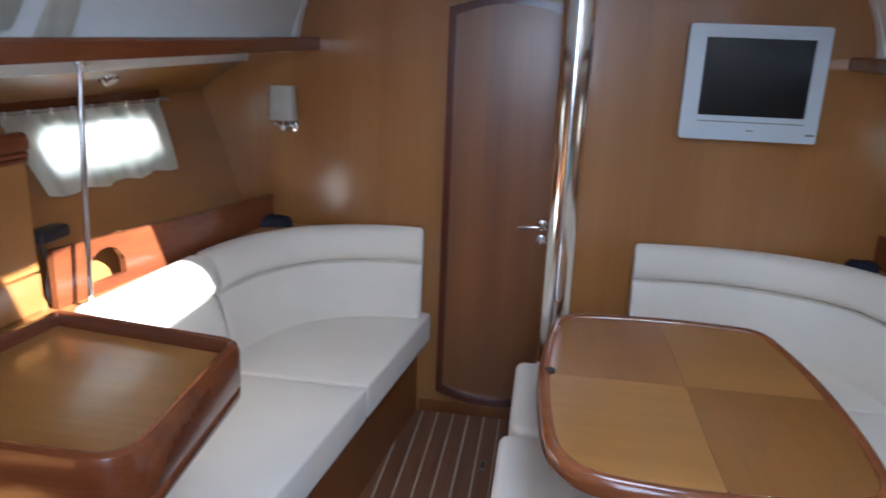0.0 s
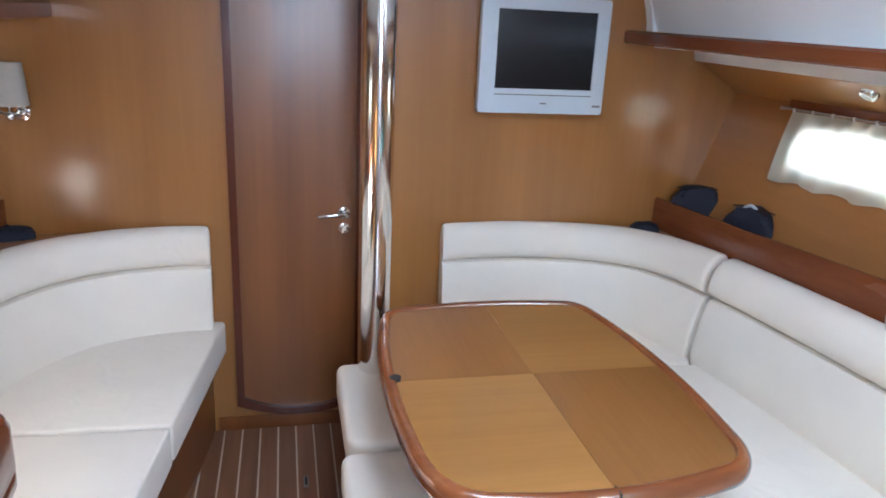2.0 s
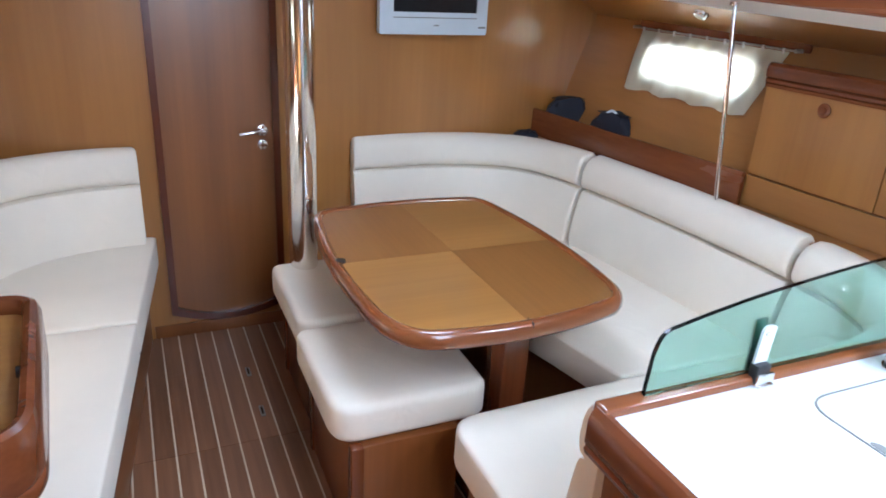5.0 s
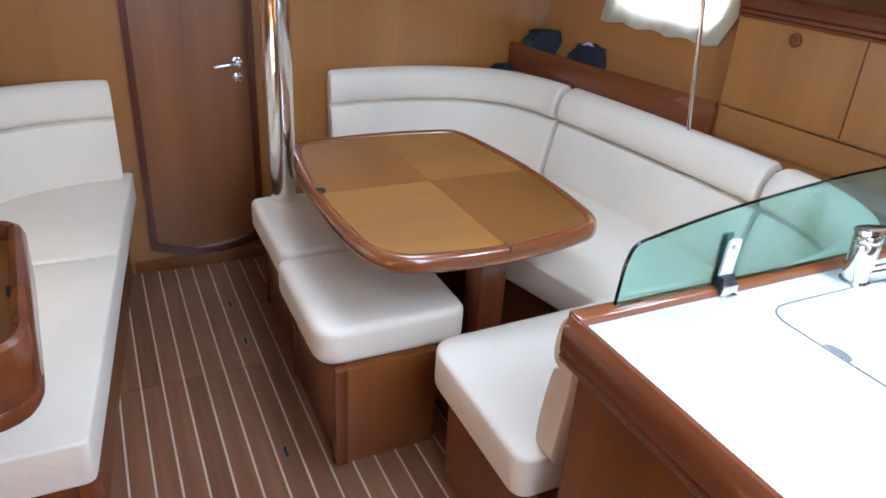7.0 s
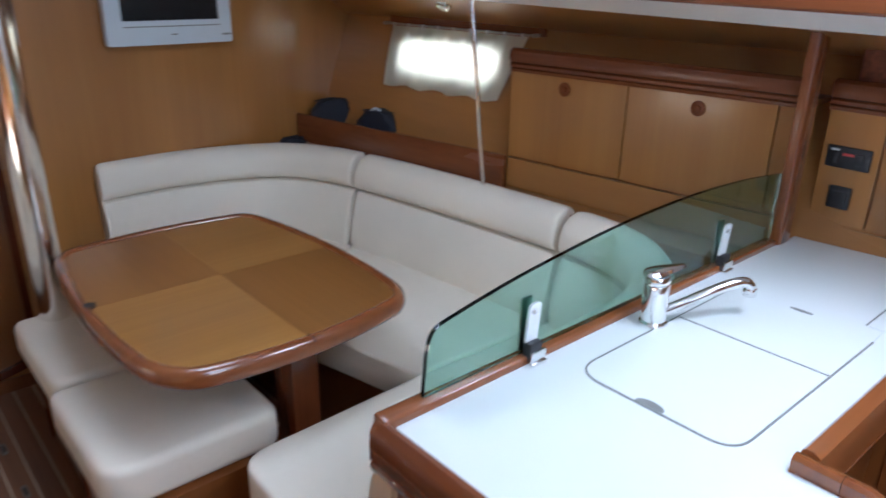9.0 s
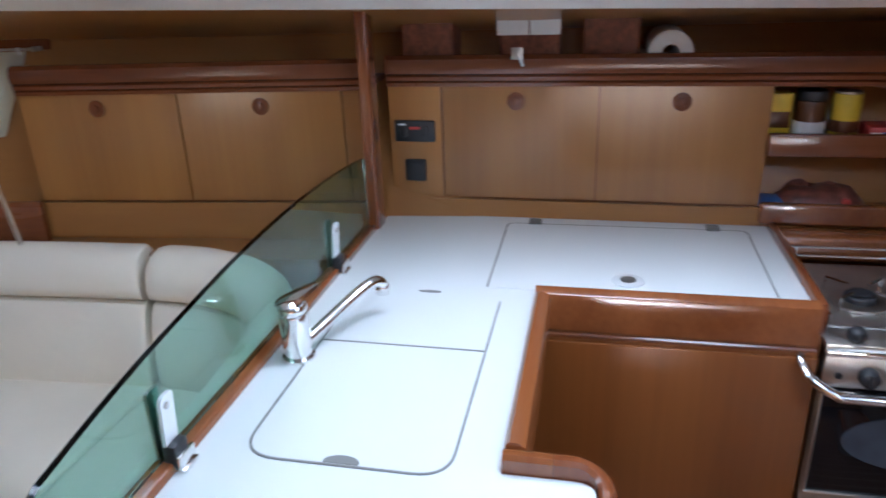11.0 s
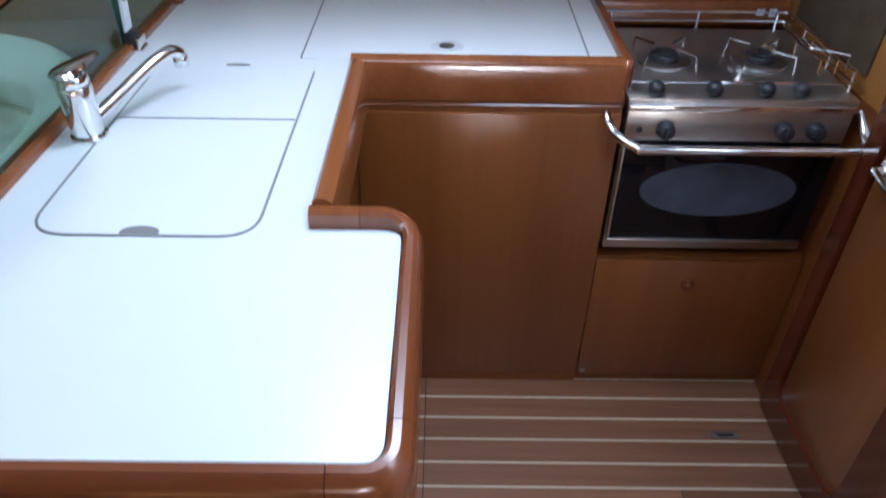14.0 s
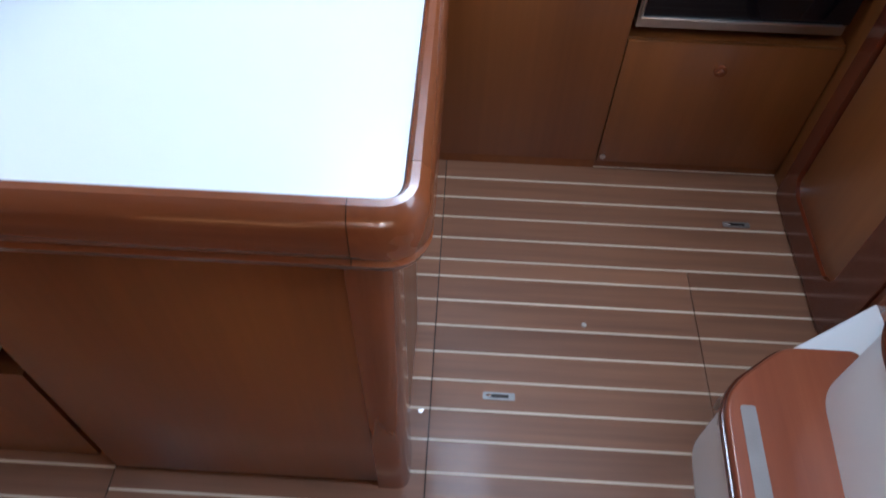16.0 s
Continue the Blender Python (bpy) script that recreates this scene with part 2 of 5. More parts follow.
def merge(bm, b):
    if bm is None:
        return b
    me = bpy.data.meshes.new("tmp")
    b.to_mesh(me)
    b.free()
    bm.from_mesh(me)
    bpy.data.meshes.remove(me)
    return bm


def cyl(p, q, r, seg=20, r2=None, bm=None, caps=True, rim=0.0):
    p, q = Vector(p), Vector(q)
    b = bmesh.new()
    bmesh.ops.create_cone(b, cap_ends=caps, segments=seg, radius1=r, radius2=r if r2 is None else r2, depth=(q - p).length)
    if rim:
        bevel(b, rim, 2, [e for e in b.edges if len(e.link_faces) == 2 and any(len(f.verts) > 4 for f in e.link_faces)])
    m = Matrix.Translation((p + q) / 2) @ (q - p).to_track_quat("Z", "Y").to_matrix().to_4x4()
    bmesh.ops.transform(b, matrix=m, verts=b.verts)
    return merge(bm, b)


def ball(c, r, bm=None, squash=(1, 1, 1)):
    b = bmesh.new()
    bmesh.ops.create_uvsphere(b, u_segments=16, v_segments=10, radius=r)
    for v in b.verts:
        v.co = Vector(c) + Vector((v.co.x * squash[0], v.co.y * squash[1], v.co.z * squash[2]))
    return merge(bm, b)


def prism(pts, z0, z1, r=0.0, seg=3, bm=None, top_only=False):
    b = bmesh.new()
    low = [b.verts.new((x, y, z0)) for x, y in pts]
    f = b.faces.new(low)
    ex = bmesh.ops.extrude_face_region(b, geom=[f])
    for v in [g for g in ex["geom"] if isinstance(g, bmesh.types.BMVert)]:
        v.co.z = z1
    if r:
        es = [e for e in b.edges if abs(e.verts[0].co.z - e.verts[1].co.z) < 1e-6 and (not top_only or e.verts[0].co.z > (z0 + z1) / 2)]
        bevel(b, r, seg, es)
    return merge(bm, b)


def rounded(corners, radii, seg=6):
    """A closed outline with rounded corners."""
    out, n = [], len(corners)
    for i, p in enumerate(corners):
        p, a, c = Vector(p), Vector(corners[i - 1]), Vector(corners[(i + 1) % n])
        r = radii if isinstance(radii, (int, float)) else radii[i]
        if r <= 0:
            out.append(tuple(p))
            continue
        u, w = (a - p).normalized(), (c - p).normalized()
        half = u.angle(w) / 2
        d = min(r / math.tan(half), (a - p).length * 0.49, (c - p).length * 0.49)
        s, e = p + u * d, p + w * d
        for k in range(seg + 1):
            t = k / seg
            out.append(tuple((s * (1 - t) + p * t) * (1 - t) + (p * (1 - t) + e * t) * t))
    return out


def smooth_line(pts, n=8, closed=False):
    P, out = [Vector(p) for p in pts], []
    m = len(P)
    for i in range(m if closed else m - 1):
        g = lambda k: P[k % m] if closed else P[min(max(k, 0), m - 1)]
        a, b, c, d = g(i - 1), g(i), g(i + 1), g(i + 2)
        for k in range(n):
            t = k / n
            out.append(0.5 * (2 * b + (c - a) * t + (2 * a - 5 * b + 4 * c - d) * t * t + (3 * b - a - 3 * c + d) * t ** 3))
    if not closed:
        out.append(P[-1])
    return out


def sweep(path, profile, bm=None, caps=True, wide=None, lift=None, soft=0.0):
    """A closed profile (out to the right of the path, up) along a level path of (x, y)."""
    b = bmesh.new()
    path = [Vector((p[0], p[1])) for p in path]
    rings = []
    if soft:
        # padded ends: two extra rings close to either end
        a, e = (path[1] - path[0]).normalized(), (path[-2] - path[-1]).normalized()
        path = [path[0], path[0] + a * soft * 0.3, path[0] + a * soft] + [p for p in path[1:-1] if (p - path[0]).length > soft * 1.3 and (p - path[-1]).length > soft * 1.3] + [path[-1] + e * soft, path[-1] + e * soft * 0.3, path[-1]]
        keep = [0.84, 0.95] + [1.0] * (len(path) - 4) + [0.95, 0.84]
        po, pz = sum(o for o, z in profile) / len(profile), sum(z for o, z in profile) / len(profile)
    for i, p in enumerate(path):
        d = (path[min(i + 1, len(path) - 1)] - path[max(i - 1, 0)]).normalized()
        nrm = Vector((d.y, -d.x))
        k = wide(i / (len(path) - 1)) if wide else 1
        up = lift(p.y) if lift else 0
        q = [(po + (o - po) * keep[i], pz + (z - pz) * (1 + keep[i] * 2) / 3) for o, z in profile] if soft else profile
        rings.append([b.verts.new((p.x + nrm.x * o * k, p.y + nrm.y * o * k, z + up)) for o, z in q])
    k = len(profile)
    for a, c in zip(rings, rings[1:]):
        for j in range(k):
            b.faces.new((a[j], a[(j + 1) % k], c[(j + 1) % k], c[j]))
    if caps:
        b.faces.new(rings[0])
        b.faces.new(rings[-1][::-1])
    return merge(bm, b)


def tube(pts, r, seg=10, bm=None):
    pts = [Vector(p) for p in pts]
    b = bmesh.new()
    rings, ref = [], None
    for i, p in enumerate(pts):
        d = (pts[min(i + 1, len(pts) - 1)] - pts[max(i - 1, 0)]).normalized()
        if ref is None:
            ref = d.orthogonal().normalized()
        ref = (ref - d * ref.dot(d)).normalized()
        s = d.cross(ref)
        rings.append([b.verts.new(p + (ref * math.cos(a) + s * math.sin(a)) * r) for a in [2 * math.pi * k / seg for k in range(seg)]])
    for a, c in zip(rings, rings[1:]):
        for j in range(seg):
            b.faces.new((a[j], a[(j + 1) % seg], c[(j + 1) % seg], c[j]))
    b.faces.new(rings[0])
    b.faces.new(rings[-1][::-1])
    return merge(bm, b)


def holed(outer, holes, place, thick):
    """A slab with openings: outlines in (u, v), put into the place by place(u, v, depth)."""
    b = bmesh.new()
    edges = []
    for loop in [outer, *holes]:
        vs = [b.verts.new((u, v, 0)) for u, v in loop]
        edges += [b.edges.new((vs[i], vs[(i + 1) % len(vs)])) for i in range(len(vs))]
    bmesh.ops.triangle_fill(b, edges=edges, use_beauty=True, use_dissolve=False)
    ex = bmesh.ops.extrude_face_region(b, geom=b.faces[:])
    moved = {v for v in ex["geom"] if isinstance(v, bmesh.types.BMVert)}
    for v in b.verts:
        v.co = Vector(place(v.co.x, v.co.y, thick if v in moved else 0.0))
    return b


# ---------------------------------------------------------------- the hull and its setting
YB, XC = 3.47, 0.47
CEIL = 1.98


def hull_x(side, y, z):
    return XC + side * (1.47 + (z - 1.15) * 0.35 + (YB - y) * 0.10)


# forward bulkhead with its door opening
def door_outline(grow=0.0):
    pts = []
    x0, x1 = 0.0 - grow, 0.455 + grow
    for k in range(13):
        t = k / 12
        pts.append((x0 + (x1 - x0) * t, 0.135 - grow - 0.052 * (1 - (2 * t - 1) ** 2)))
    for k in range(13):
        t = 1 - k / 12
        pts.append((x0 + (x1 - x0) * t, 1.765 + grow + 0.048 * (1 - (2 * t - 1) ** 2)))
    return pts


wall_forward = link("wall_forward", holed([(-1.75, -0.05), (2.75, -0.05), (2.75, CEIL), (-1.75, CEIL)], [door_outline(0.012)],
                    lambda u, v, d: (u, YB + d, v), 0.04), AMBER, label="amber veneered forward bulkhead of the saloon", kind="structure", smooth=False)
door_1 = link("door_1", holed(door_outline(0.003), [], lambda u, v, d: (u, YB + 0.006 + d, v), 0.028), DOOR,
              label="closed brown wooden cabin door with arched ends", kind="structure", category="door", smooth=False)
bm = holed(door_outline(0.024), [door_outline(-0.004)], lambda u, v, d: (u, YB - 0.016 + d, v), 0.034)
part("door_frame", bm, DARK_Z, door_1, "dark mahogany frame")
bm = cyl((0.405, YB + 0.006, 0.925), (0.405, YB - 0.012, 0.925), 0.024, 24, rim=0.003)
cyl((0.405, YB - 0.01, 0.925), (0.405, YB - 0.05, 0.925), 0.009, 12, bm=bm)
tube([(0.41, YB - 0.048, 0.926), (0.37, YB - 0.052, 0.926), (0.33, YB - 0.05, 0.922), (0.305, YB - 0.048, 0.918)], 0.008, 10, bm)
part("handle", bm, CHROME, door_1, "chrome lever handle")
bm = cyl((0.405, YB + 0.006, 0.862), (0.405, YB - 0.008, 0.862), 0.022, 24, rim=0.003)
cyl((0.405, YB - 0.007, 0.862), (0.405, YB - 0.016, 0.862), 0.009, 12, bm=bm)
part("lock", bm, CHROME, door_1, "round chrome lock")

# brown strip that puts the shade at the bulkhead's foot into colour
link("baseboard_forward", box(-0.10, 0.80, YB - 0.012, YB - 0.002, 0.0, 0.058, 0.002), CABINET, label="brown strip for the shade on the bulkhead below the cabin door", kind="structure", category="baseboard")

# hull sides with the portlights
def hull_side(side, name, label):
    win = rounded([(2.47, 1.205), (3.02, 1.205), (3.02, 1.335), (2.47, 1.335)], 0.064, 8)
    bm = holed([(-1.4, -0.05), (YB, -0.05), (YB, 1.45), (-1.4, 1.45)], [win],
               lambda u, v, d: (hull_x(side, u, v) + side * d, u, v), 0.03)
    w = link(name, bm, AMBER_Y, label=label, kind="structure", smooth=False)
    ring = rounded([(2.455, 1.19), (3.035, 1.19), (3.035, 1.35), (2.455, 1.35)], 0.078, 8)
    bm = holed(ring, [win], lambda u, v, d: (hull_x(side, u, v) - side * 0.006 + side * d, u, v), 0.012)
    pane = holed(win, [], lambda u, v, d: (hull_x(side, u, v) + side * (0.018 + d), u, v), 0.005)
    return w, bm, pane, win


for side, nm, no, lab in ((-1, "wall_port", 1, "amber veneered hull side"), (1, "wall_starboard", 2, "amber veneered hull side")):
    w, ring, pane, win = hull_side(side, nm, lab)
    win_ob = link("window_%d" % no, pane, CLEAR, label="long narrow portlight behind a sheer curtain", kind="structure", category="window")
    win_ob.visible_shadow = False
    part("window_frame", ring, BLACK, win_ob)
    bm = holed([(2.2, 1.0), (3.3, 1.0), (3.3, 1.6), (2.2, 1.6)], [], lambda u, v, d: (hull_x(side, u, v) + side * (0.16 + d), u, v), 0.01)
    link("backdrop", bm, OUTSIDE, label="bright daylight outside the portlight", kind="structure")

# unseen coachroof that shuts out the sky: ceiling with the hatch and companionway openings
hatch_hole = [(0.31, 1.70), (0.97, 1.70), (0.97, 2.28), (0.31, 2.28)]
gate_hole = [(0.06, -0.62), (0.78, -0.62), (0.78, 0.46), (0.06, 0.46)]
# opening added for the galley fill lamp
galley_hole = [(1.20, 0.35), (1.58, 0.35), (1.58, 0.89), (1.20, 0.89)]
link("ceiling", holed([(-1.75, -1.4), (2.75, -1.4), (2.75, 3.51), (-1.75, 3.51)], [hatch_hole, gate_hole, galley_hole],
     lambda u, v, d: (u, v, CEIL + d), 0.05), LINER, label="unseen white vinyl lined coachroof ceiling", kind="structure", smooth=False)
# unseen wall added to close the cabin aft
link("wall_aft", box(-1.75, 2.75, -1.45, -1.40, -0.05, CEIL + 0.05), GEL, label="unseen white wall closing the cabin aft of the companionway", kind="structure")

# side decks: mahogany trim, white underside, veneered soffit and the white cabin side above
def trim_x(side, y):
    return XC + side * (1.055 + (YB - y) * 0.035)


for side, tag in ((-1, "port"), (1, "starboard")):
    n = 24
    ys = [YB - 0.003 - (YB + 1.38) * k / n for k in range(n + 1)]

    def strip(ys, f, g, th):
        b = bmesh.new()
        rows = []
        for y in ys:
            p, q = Vector(f(y)), Vector(g(y))
            nrm = Vector((-(q - p).z, 0, (q - p).x)).normalized() * th
            rows.append([b.verts.new(p), b.verts.new(q), b.verts.new(q + nrm), b.verts.new(p + nrm)])
        for a, c in zip(rows, rows[1:]):
            for j in range(4):
                b.faces.new((a[j], a[(j + 1) % 4], c[(j + 1) % 4], c[j]))
        b.faces.new(rows[0])
        b.faces.new(rows[-1][::-1])
        return b

    sag = lambda y: -0.02 * (YB - y)
    f0 = lambda y: (trim_x(side, y) + side * 0.01, y, 1.612 + sag(y))
    f1 = lambda y: (trim_x(side, y) + side * 0.285, y, 1.592 + sag(y))
    f2 = lambda y: (hull_x(side, y, 1.42) + side * 0.02, y, 1.415)
    link("side_deck_lip_" + tag, strip(ys, f0, f1, 0.012 * side), GEL, label="white moulded underside of the side shelf", kind="structure")
    link("soffit_" + tag, strip(ys, lambda y: (trim_x(side, y) + side * 0.305, y, 1.556 + sag(y)), f2, 0.02 * side), AMBER_Y,
         label="veneered soffit under the side deck", kind="structure")
    link("fascia_" + tag, strip(ys, lambda y: (trim_x(side, y) + side * 0.284, y, 1.600 + sag(y)), lambda y: (trim_x(side, y) + side * 0.296, y, 1.550 + sag(y)), 0.012 * side), GEL,
         label="white moulded fascia under the side deck", kind="structure")
    f3 = lambda y: (trim_x(side, y) + side * 0.13, y, 1.600)
    f4 = lambda y: (trim_x(side, y) - side * 0.02, y, CEIL)
    link("cabin_side_" + tag, strip(ys, f3, f4, 0.02 * side), LINER, label="white vinyl cabin side above the shelf", kind="structure")
    prof = [(-0.02, 1.606), (0.02, 1.606), (0.026, 1.612), (0.026, 1.648), (0.018, 1.656), (-0.014, 1.656), (-0.022, 1.648), (-0.022, 1.612)]
    trimline = [(trim_x(side, y), y) for y in ys]
    link("trim_" + tag, sweep(trimline, prof, lift=sag), RED_Y, label="dark mahogany shelf trim along the cabin side", kind="structure", category="trim")
    link("shelf_" + tag, strip(ys, lambda y: (trim_x(side, y) + side * 0.02, y, 1.636 + sag(y)), lambda y: (trim_x(side, y) + side * 0.16, y, 1.636 + sag(y)), 0.012 * side), GEL,
         label="white shelf behind the mahogany trim", kind="structure")
    # white rib where the cabin side meets the bulkhead
    rib = [(trim_x(side, YB) + side * (0.10 - 0.13 * (k / 8) ** 1.6), 1.655 + 0.32 * k / 8) for k in range(9)]
    b = bmesh.new()
    rows = [[b.verts.new((x - side * 0.035, YB - 0.003, z)), b.verts.new((x + side * 0.05, YB - 0.003, z)), b.verts.new((x + side * 0.05, YB - 0.05, z)), b.verts.new((x - side * 0.035, YB - 0.05, z))] for x, z in rib]
    for a, c in zip(rows, rows[1:]):
        for j in range(4):
            b.faces.new((a[j], a[(j + 1) % 4], c[(j + 1) % 4], c[j]))
    b.faces.new(rows[0])
    b.faces.new(rows[-1][::-1])
    link("liner_edge_" + tag, b, GEL, label="white moulded edge of the cabin side lining", kind="structure")

# galley's aft bulkhead
link("wall_galley_aft", box(0.90, 2.75, -0.37, -0.32, -0.05, CEIL), AMBER, label="amber veneered bulkhead beside the cooker", kind="structure")
# ---------------------------------------------------------------- the two settees
def cushion_back(path, parent, name, z0=0.475, top=0.884, thick=0.12, ends=(1, 1), soft=0.016):
    """A leaning back cushion with a rolled top, along its front foot line."""
    p = [(0.004, z0), (-0.002, z0 + 0.03), (0.002, z0 + 0.08), (0.022, z0 + 0.17), (0.040, z0 + 0.228), (0.054, z0 + 0.250), (0.086, z0 + 0.259), (0.052, z0 + 0.267), (0.038, z0 + 0.281), (0.033, z0 + 0.305),
         (0.040, top - 0.06), (0.056, top - 0.028), (0.084, top - 0.007), (0.118, top), (0.142, top - 0.006), (0.160, top - 0.026), (0.168, top - 0.06),
         (thick + 0.04, z0 + 0.2), (thick + 0.0, z0)]
    deep = lambda u: ends[0] + (ends[1] - ends[0]) * min(1, u * 1.3) if ends[0] < ends[1] else ends[1] + (ends[0] - ends[1]) * min(1, (1 - u) * 1.3)
    return part(name, sweep(path, p, wide=deep, soft=soft), CREAM, parent)


def line2(pts, n=8):
    return [(p.x, p.y) for p in smooth_line([(x, y, 0) for x, y in pts], n)]


def base_panel(name, pts, z0, z1, parent, mat=None):
    return part(name, prism(pts, z0, z1), mat or CABINET, parent)


# starboard U-shaped settee
settee = thing("settee", "cream upholstered U-shaped settee on a wooden base round the table", "sofa")
base_panel("base", [(0.82, 3.46), (0.82, 3.02), (1.16, 3.02), (1.16, 2.32), (1.27, 1.86), (0.66, 1.83), (0.66, 1.31), (2.0, 1.31), (2.02, 2.3), (1.86, 3.46)], 0.0, 0.365, settee)
for pts in (rounded([(0.79, 3.455), (0.79, 2.97), (1.10, 2.97), (1.64, 2.90), (1.80, 3.1), (1.78, 3.455)], [0.02, 0.05, 0.02, 0.02, 0.05, 0.05]),
            rounded([(1.105, 2.955), (1.105, 2.36), (1.20, 1.905), (1.80, 1.90), (1.80, 2.3), (1.70, 2.885)], [0.02, 0.04, 0.03, 0.02, 0.02, 0.02]),
            rounded([(0.605, 1.885), (0.60, 1.36), (1.85, 1.36), (1.85, 1.892), (1.22, 1.895)], [0.09, 0.05, 0.02, 0.02, 0.02])):
    part("seat_cushion", prism(pts, 0.365, 0.485, 0.028, 3), CREAM, settee)
f1 = line2([(0.795, 3.378), (1.02, 3.388), (1.20, 3.370), (1.38, 3.315), (1.52, 3.225), (1.60, 3.07), (1.635, 2.935)])
f2 = line2([(1.640, 2.915), (1.675, 2.70), (1.71, 2.40), (1.735, 2.10), (1.745, 1.895)])
f3 = line2([(1.745, 1.875), (1.735, 1.72), (1.66, 1.56), (1.50, 1.47), (1.30, 1.435), (1.0, 1.42), (0.66, 1.41)])
for f, e, s in ((f1, (1, 0.5), 0.016), (f2, (1, 1), 0.016), (f3, (0.62, 1), 0.035)):
    cushion_back(f[::-1], settee, "back_cushion", ends=e, soft=s)

# port settee
settee_p = thing("settee", "cream upholstered settee with a curved corner along the hull", "sofa")
base_panel("base", [(-0.115, 3.46), (-0.205, 2.70), (-0.31, 1.82), (-1.05, 1.82), (-0.95, 3.46)], 0.0, 0.365, settee_p)
for pts in (rounded([(-0.054, 3.46), (-0.152, 2.70), (-0.80, 2.72), (-0.82, 3.46)], [0.025, 0.012, 0.02, 0.05]),
            rounded([(-0.154, 2.685), (-0.265, 1.775), (-0.95, 1.775), (-0.86, 2.705)], [0.012, 0.03, 0.02, 0.012])):
    part("seat_cushion", prism(pts, 0.365, 0.49, 0.026, 3), CREAM, settee_p)
g1 = line2([(-0.095, 3.378), (-0.24, 3.368), (-0.40, 3.322), (-0.535, 3.235), (-0.63, 3.10), (-0.68, 2.95), (-0.70, 2.825)])
g2 = line2([(-0.703, 2.81), (-0.732, 2.52), (-0.762, 2.225)])
for g, e in ((g1, (0.5, 1)), (g2, (1, 1))):
    cushion_back(g, settee_p, "back_cushion", ends=e)
bm = box(-0.31, -0.26, 1.80, 1.84, 0.0, 0.365, 0.004)
part("corner_post", bm, RED_Z, settee_p, "mahogany corner post")

# ledges and fiddle rails between back cushions and hull
for side, tag in ((-1, "port"), (1, "starboard")):
    X = lambda d: XC + side * d
    pts = [(X(0.98), YB - 0.004), (X(1.40), YB - 0.004), (X(1.50), 2.2), (X(1.58), 1.30), (X(1.42), 1.30), (X(1.385), 2.2), (X(1.29), 2.9), (X(1.26), 3.1), (X(1.16), 3.32)]
    link("ledge_" + tag, prism(pts, 0.835, 0.855), AMBER_Y, label="veneered ledge behind the settee back", kind="structure")
    path = line2([(X(1.265), YB - 0.006), (X(1.33), 3.0), (X(1.40), 2.6), (X(1.455), 2.275)], 5)
    if side < 0:
        # the port rail has an arched hand hole near its aft end
        ya, xa = [q[1] for q in path[::-1]], [q[0] for q in path[::-1]]
        rail_x = lambda y: float(np.interp(y, ya, xa))
        arch = [(2.470 + 0.080 * math.cos(a), 0.915 + 0.078 * math.sin(a)) for a in [math.pi * k / 12 for k in range(13)]] + [(2.390, 0.890), (2.550, 0.890)]
        outer = [(y, 0.855) for y in ya] + [(y, 0.982 + 0.045 * (YB - y)) for y in ya[::-1]]
        bm = holed(outer, [arch], lambda u, v, d: (rail_x(u) + d - 0.010, u, v), 0.020)
        link("fiddle_rail_port", bm, RED_Y, label="mahogany fiddle rail with an arched hand hole", kind="structure", category="rail", smooth=False)
        continue
    prof = [(-0.011, 0.855), (0.011, 0.855), (0.011, 0.972), (0.006, 0.982), (-0.006, 0.982), (-0.011, 0.972)]
    link("fiddle_rail_" + tag, sweep(path, prof), RED_Y, label="mahogany fiddle rail on the ledge", kind="structure", category="rail")

# ---------------------------------------------------------------- table
table = thing("saloon_table", "saloon table with quartered veneer top and mahogany rim", "table")
TZ = 0.742


def table_outline(grow=0.0):
    """Four bowed sides with broad round corners, moved outward by grow."""
    corner = [Vector(c) for c in ((0.482, 2.905), (1.180, 2.908), (1.208, 1.932), (0.458, 1.915))]
    middle = [Vector(c) for c in ((0.83, 2.945), (1.243, 2.42), (0.83, 1.864), (0.423, 2.42))]
    trim = [0.09, 0.09, 0.10, 0.15]
    side = lambda i, t: corner[i] * (1 - t) ** 2 + (middle[i] * 2 - (corner[i] + corner[(i + 1) % 4]) / 2) * 2 * t * (1 - t) + corner[(i + 1) % 4] * t * t
    pts = []
    for i in range(4):
        ta, tb = trim[i], 1 - trim[(i + 1) % 4]
        pts += [side(i, ta + (tb - ta) * k / 14) for k in range(15)]
        a, c, e = side(i, tb), corner[(i + 1) % 4], side((i + 1) % 4, trim[(i + 1) % 4])
        pts += [a * (1 - t) ** 2 + c * 2 * t * (1 - t) + e * t * t for t in (k / 8 for k in range(1, 8))]
    out = []
    for i, p in enumerate(pts):
        d = (pts[(i + 1) % len(pts)] - pts[i - 1]).normalized()
        out.append((p.x - d.y * grow, p.y + d.x * grow))
    return out


prof = [(-0.036, TZ - 0.046), (-0.012, TZ - 0.046), (-0.003, TZ - 0.039), (0.001, TZ - 0.025), (0.0, TZ - 0.010), (-0.005, TZ + 0.002), (-0.013, TZ + 0.008), (-0.023, TZ + 0.009), (-0.032, TZ + 0.006), (-0.037, TZ - 0.002)]


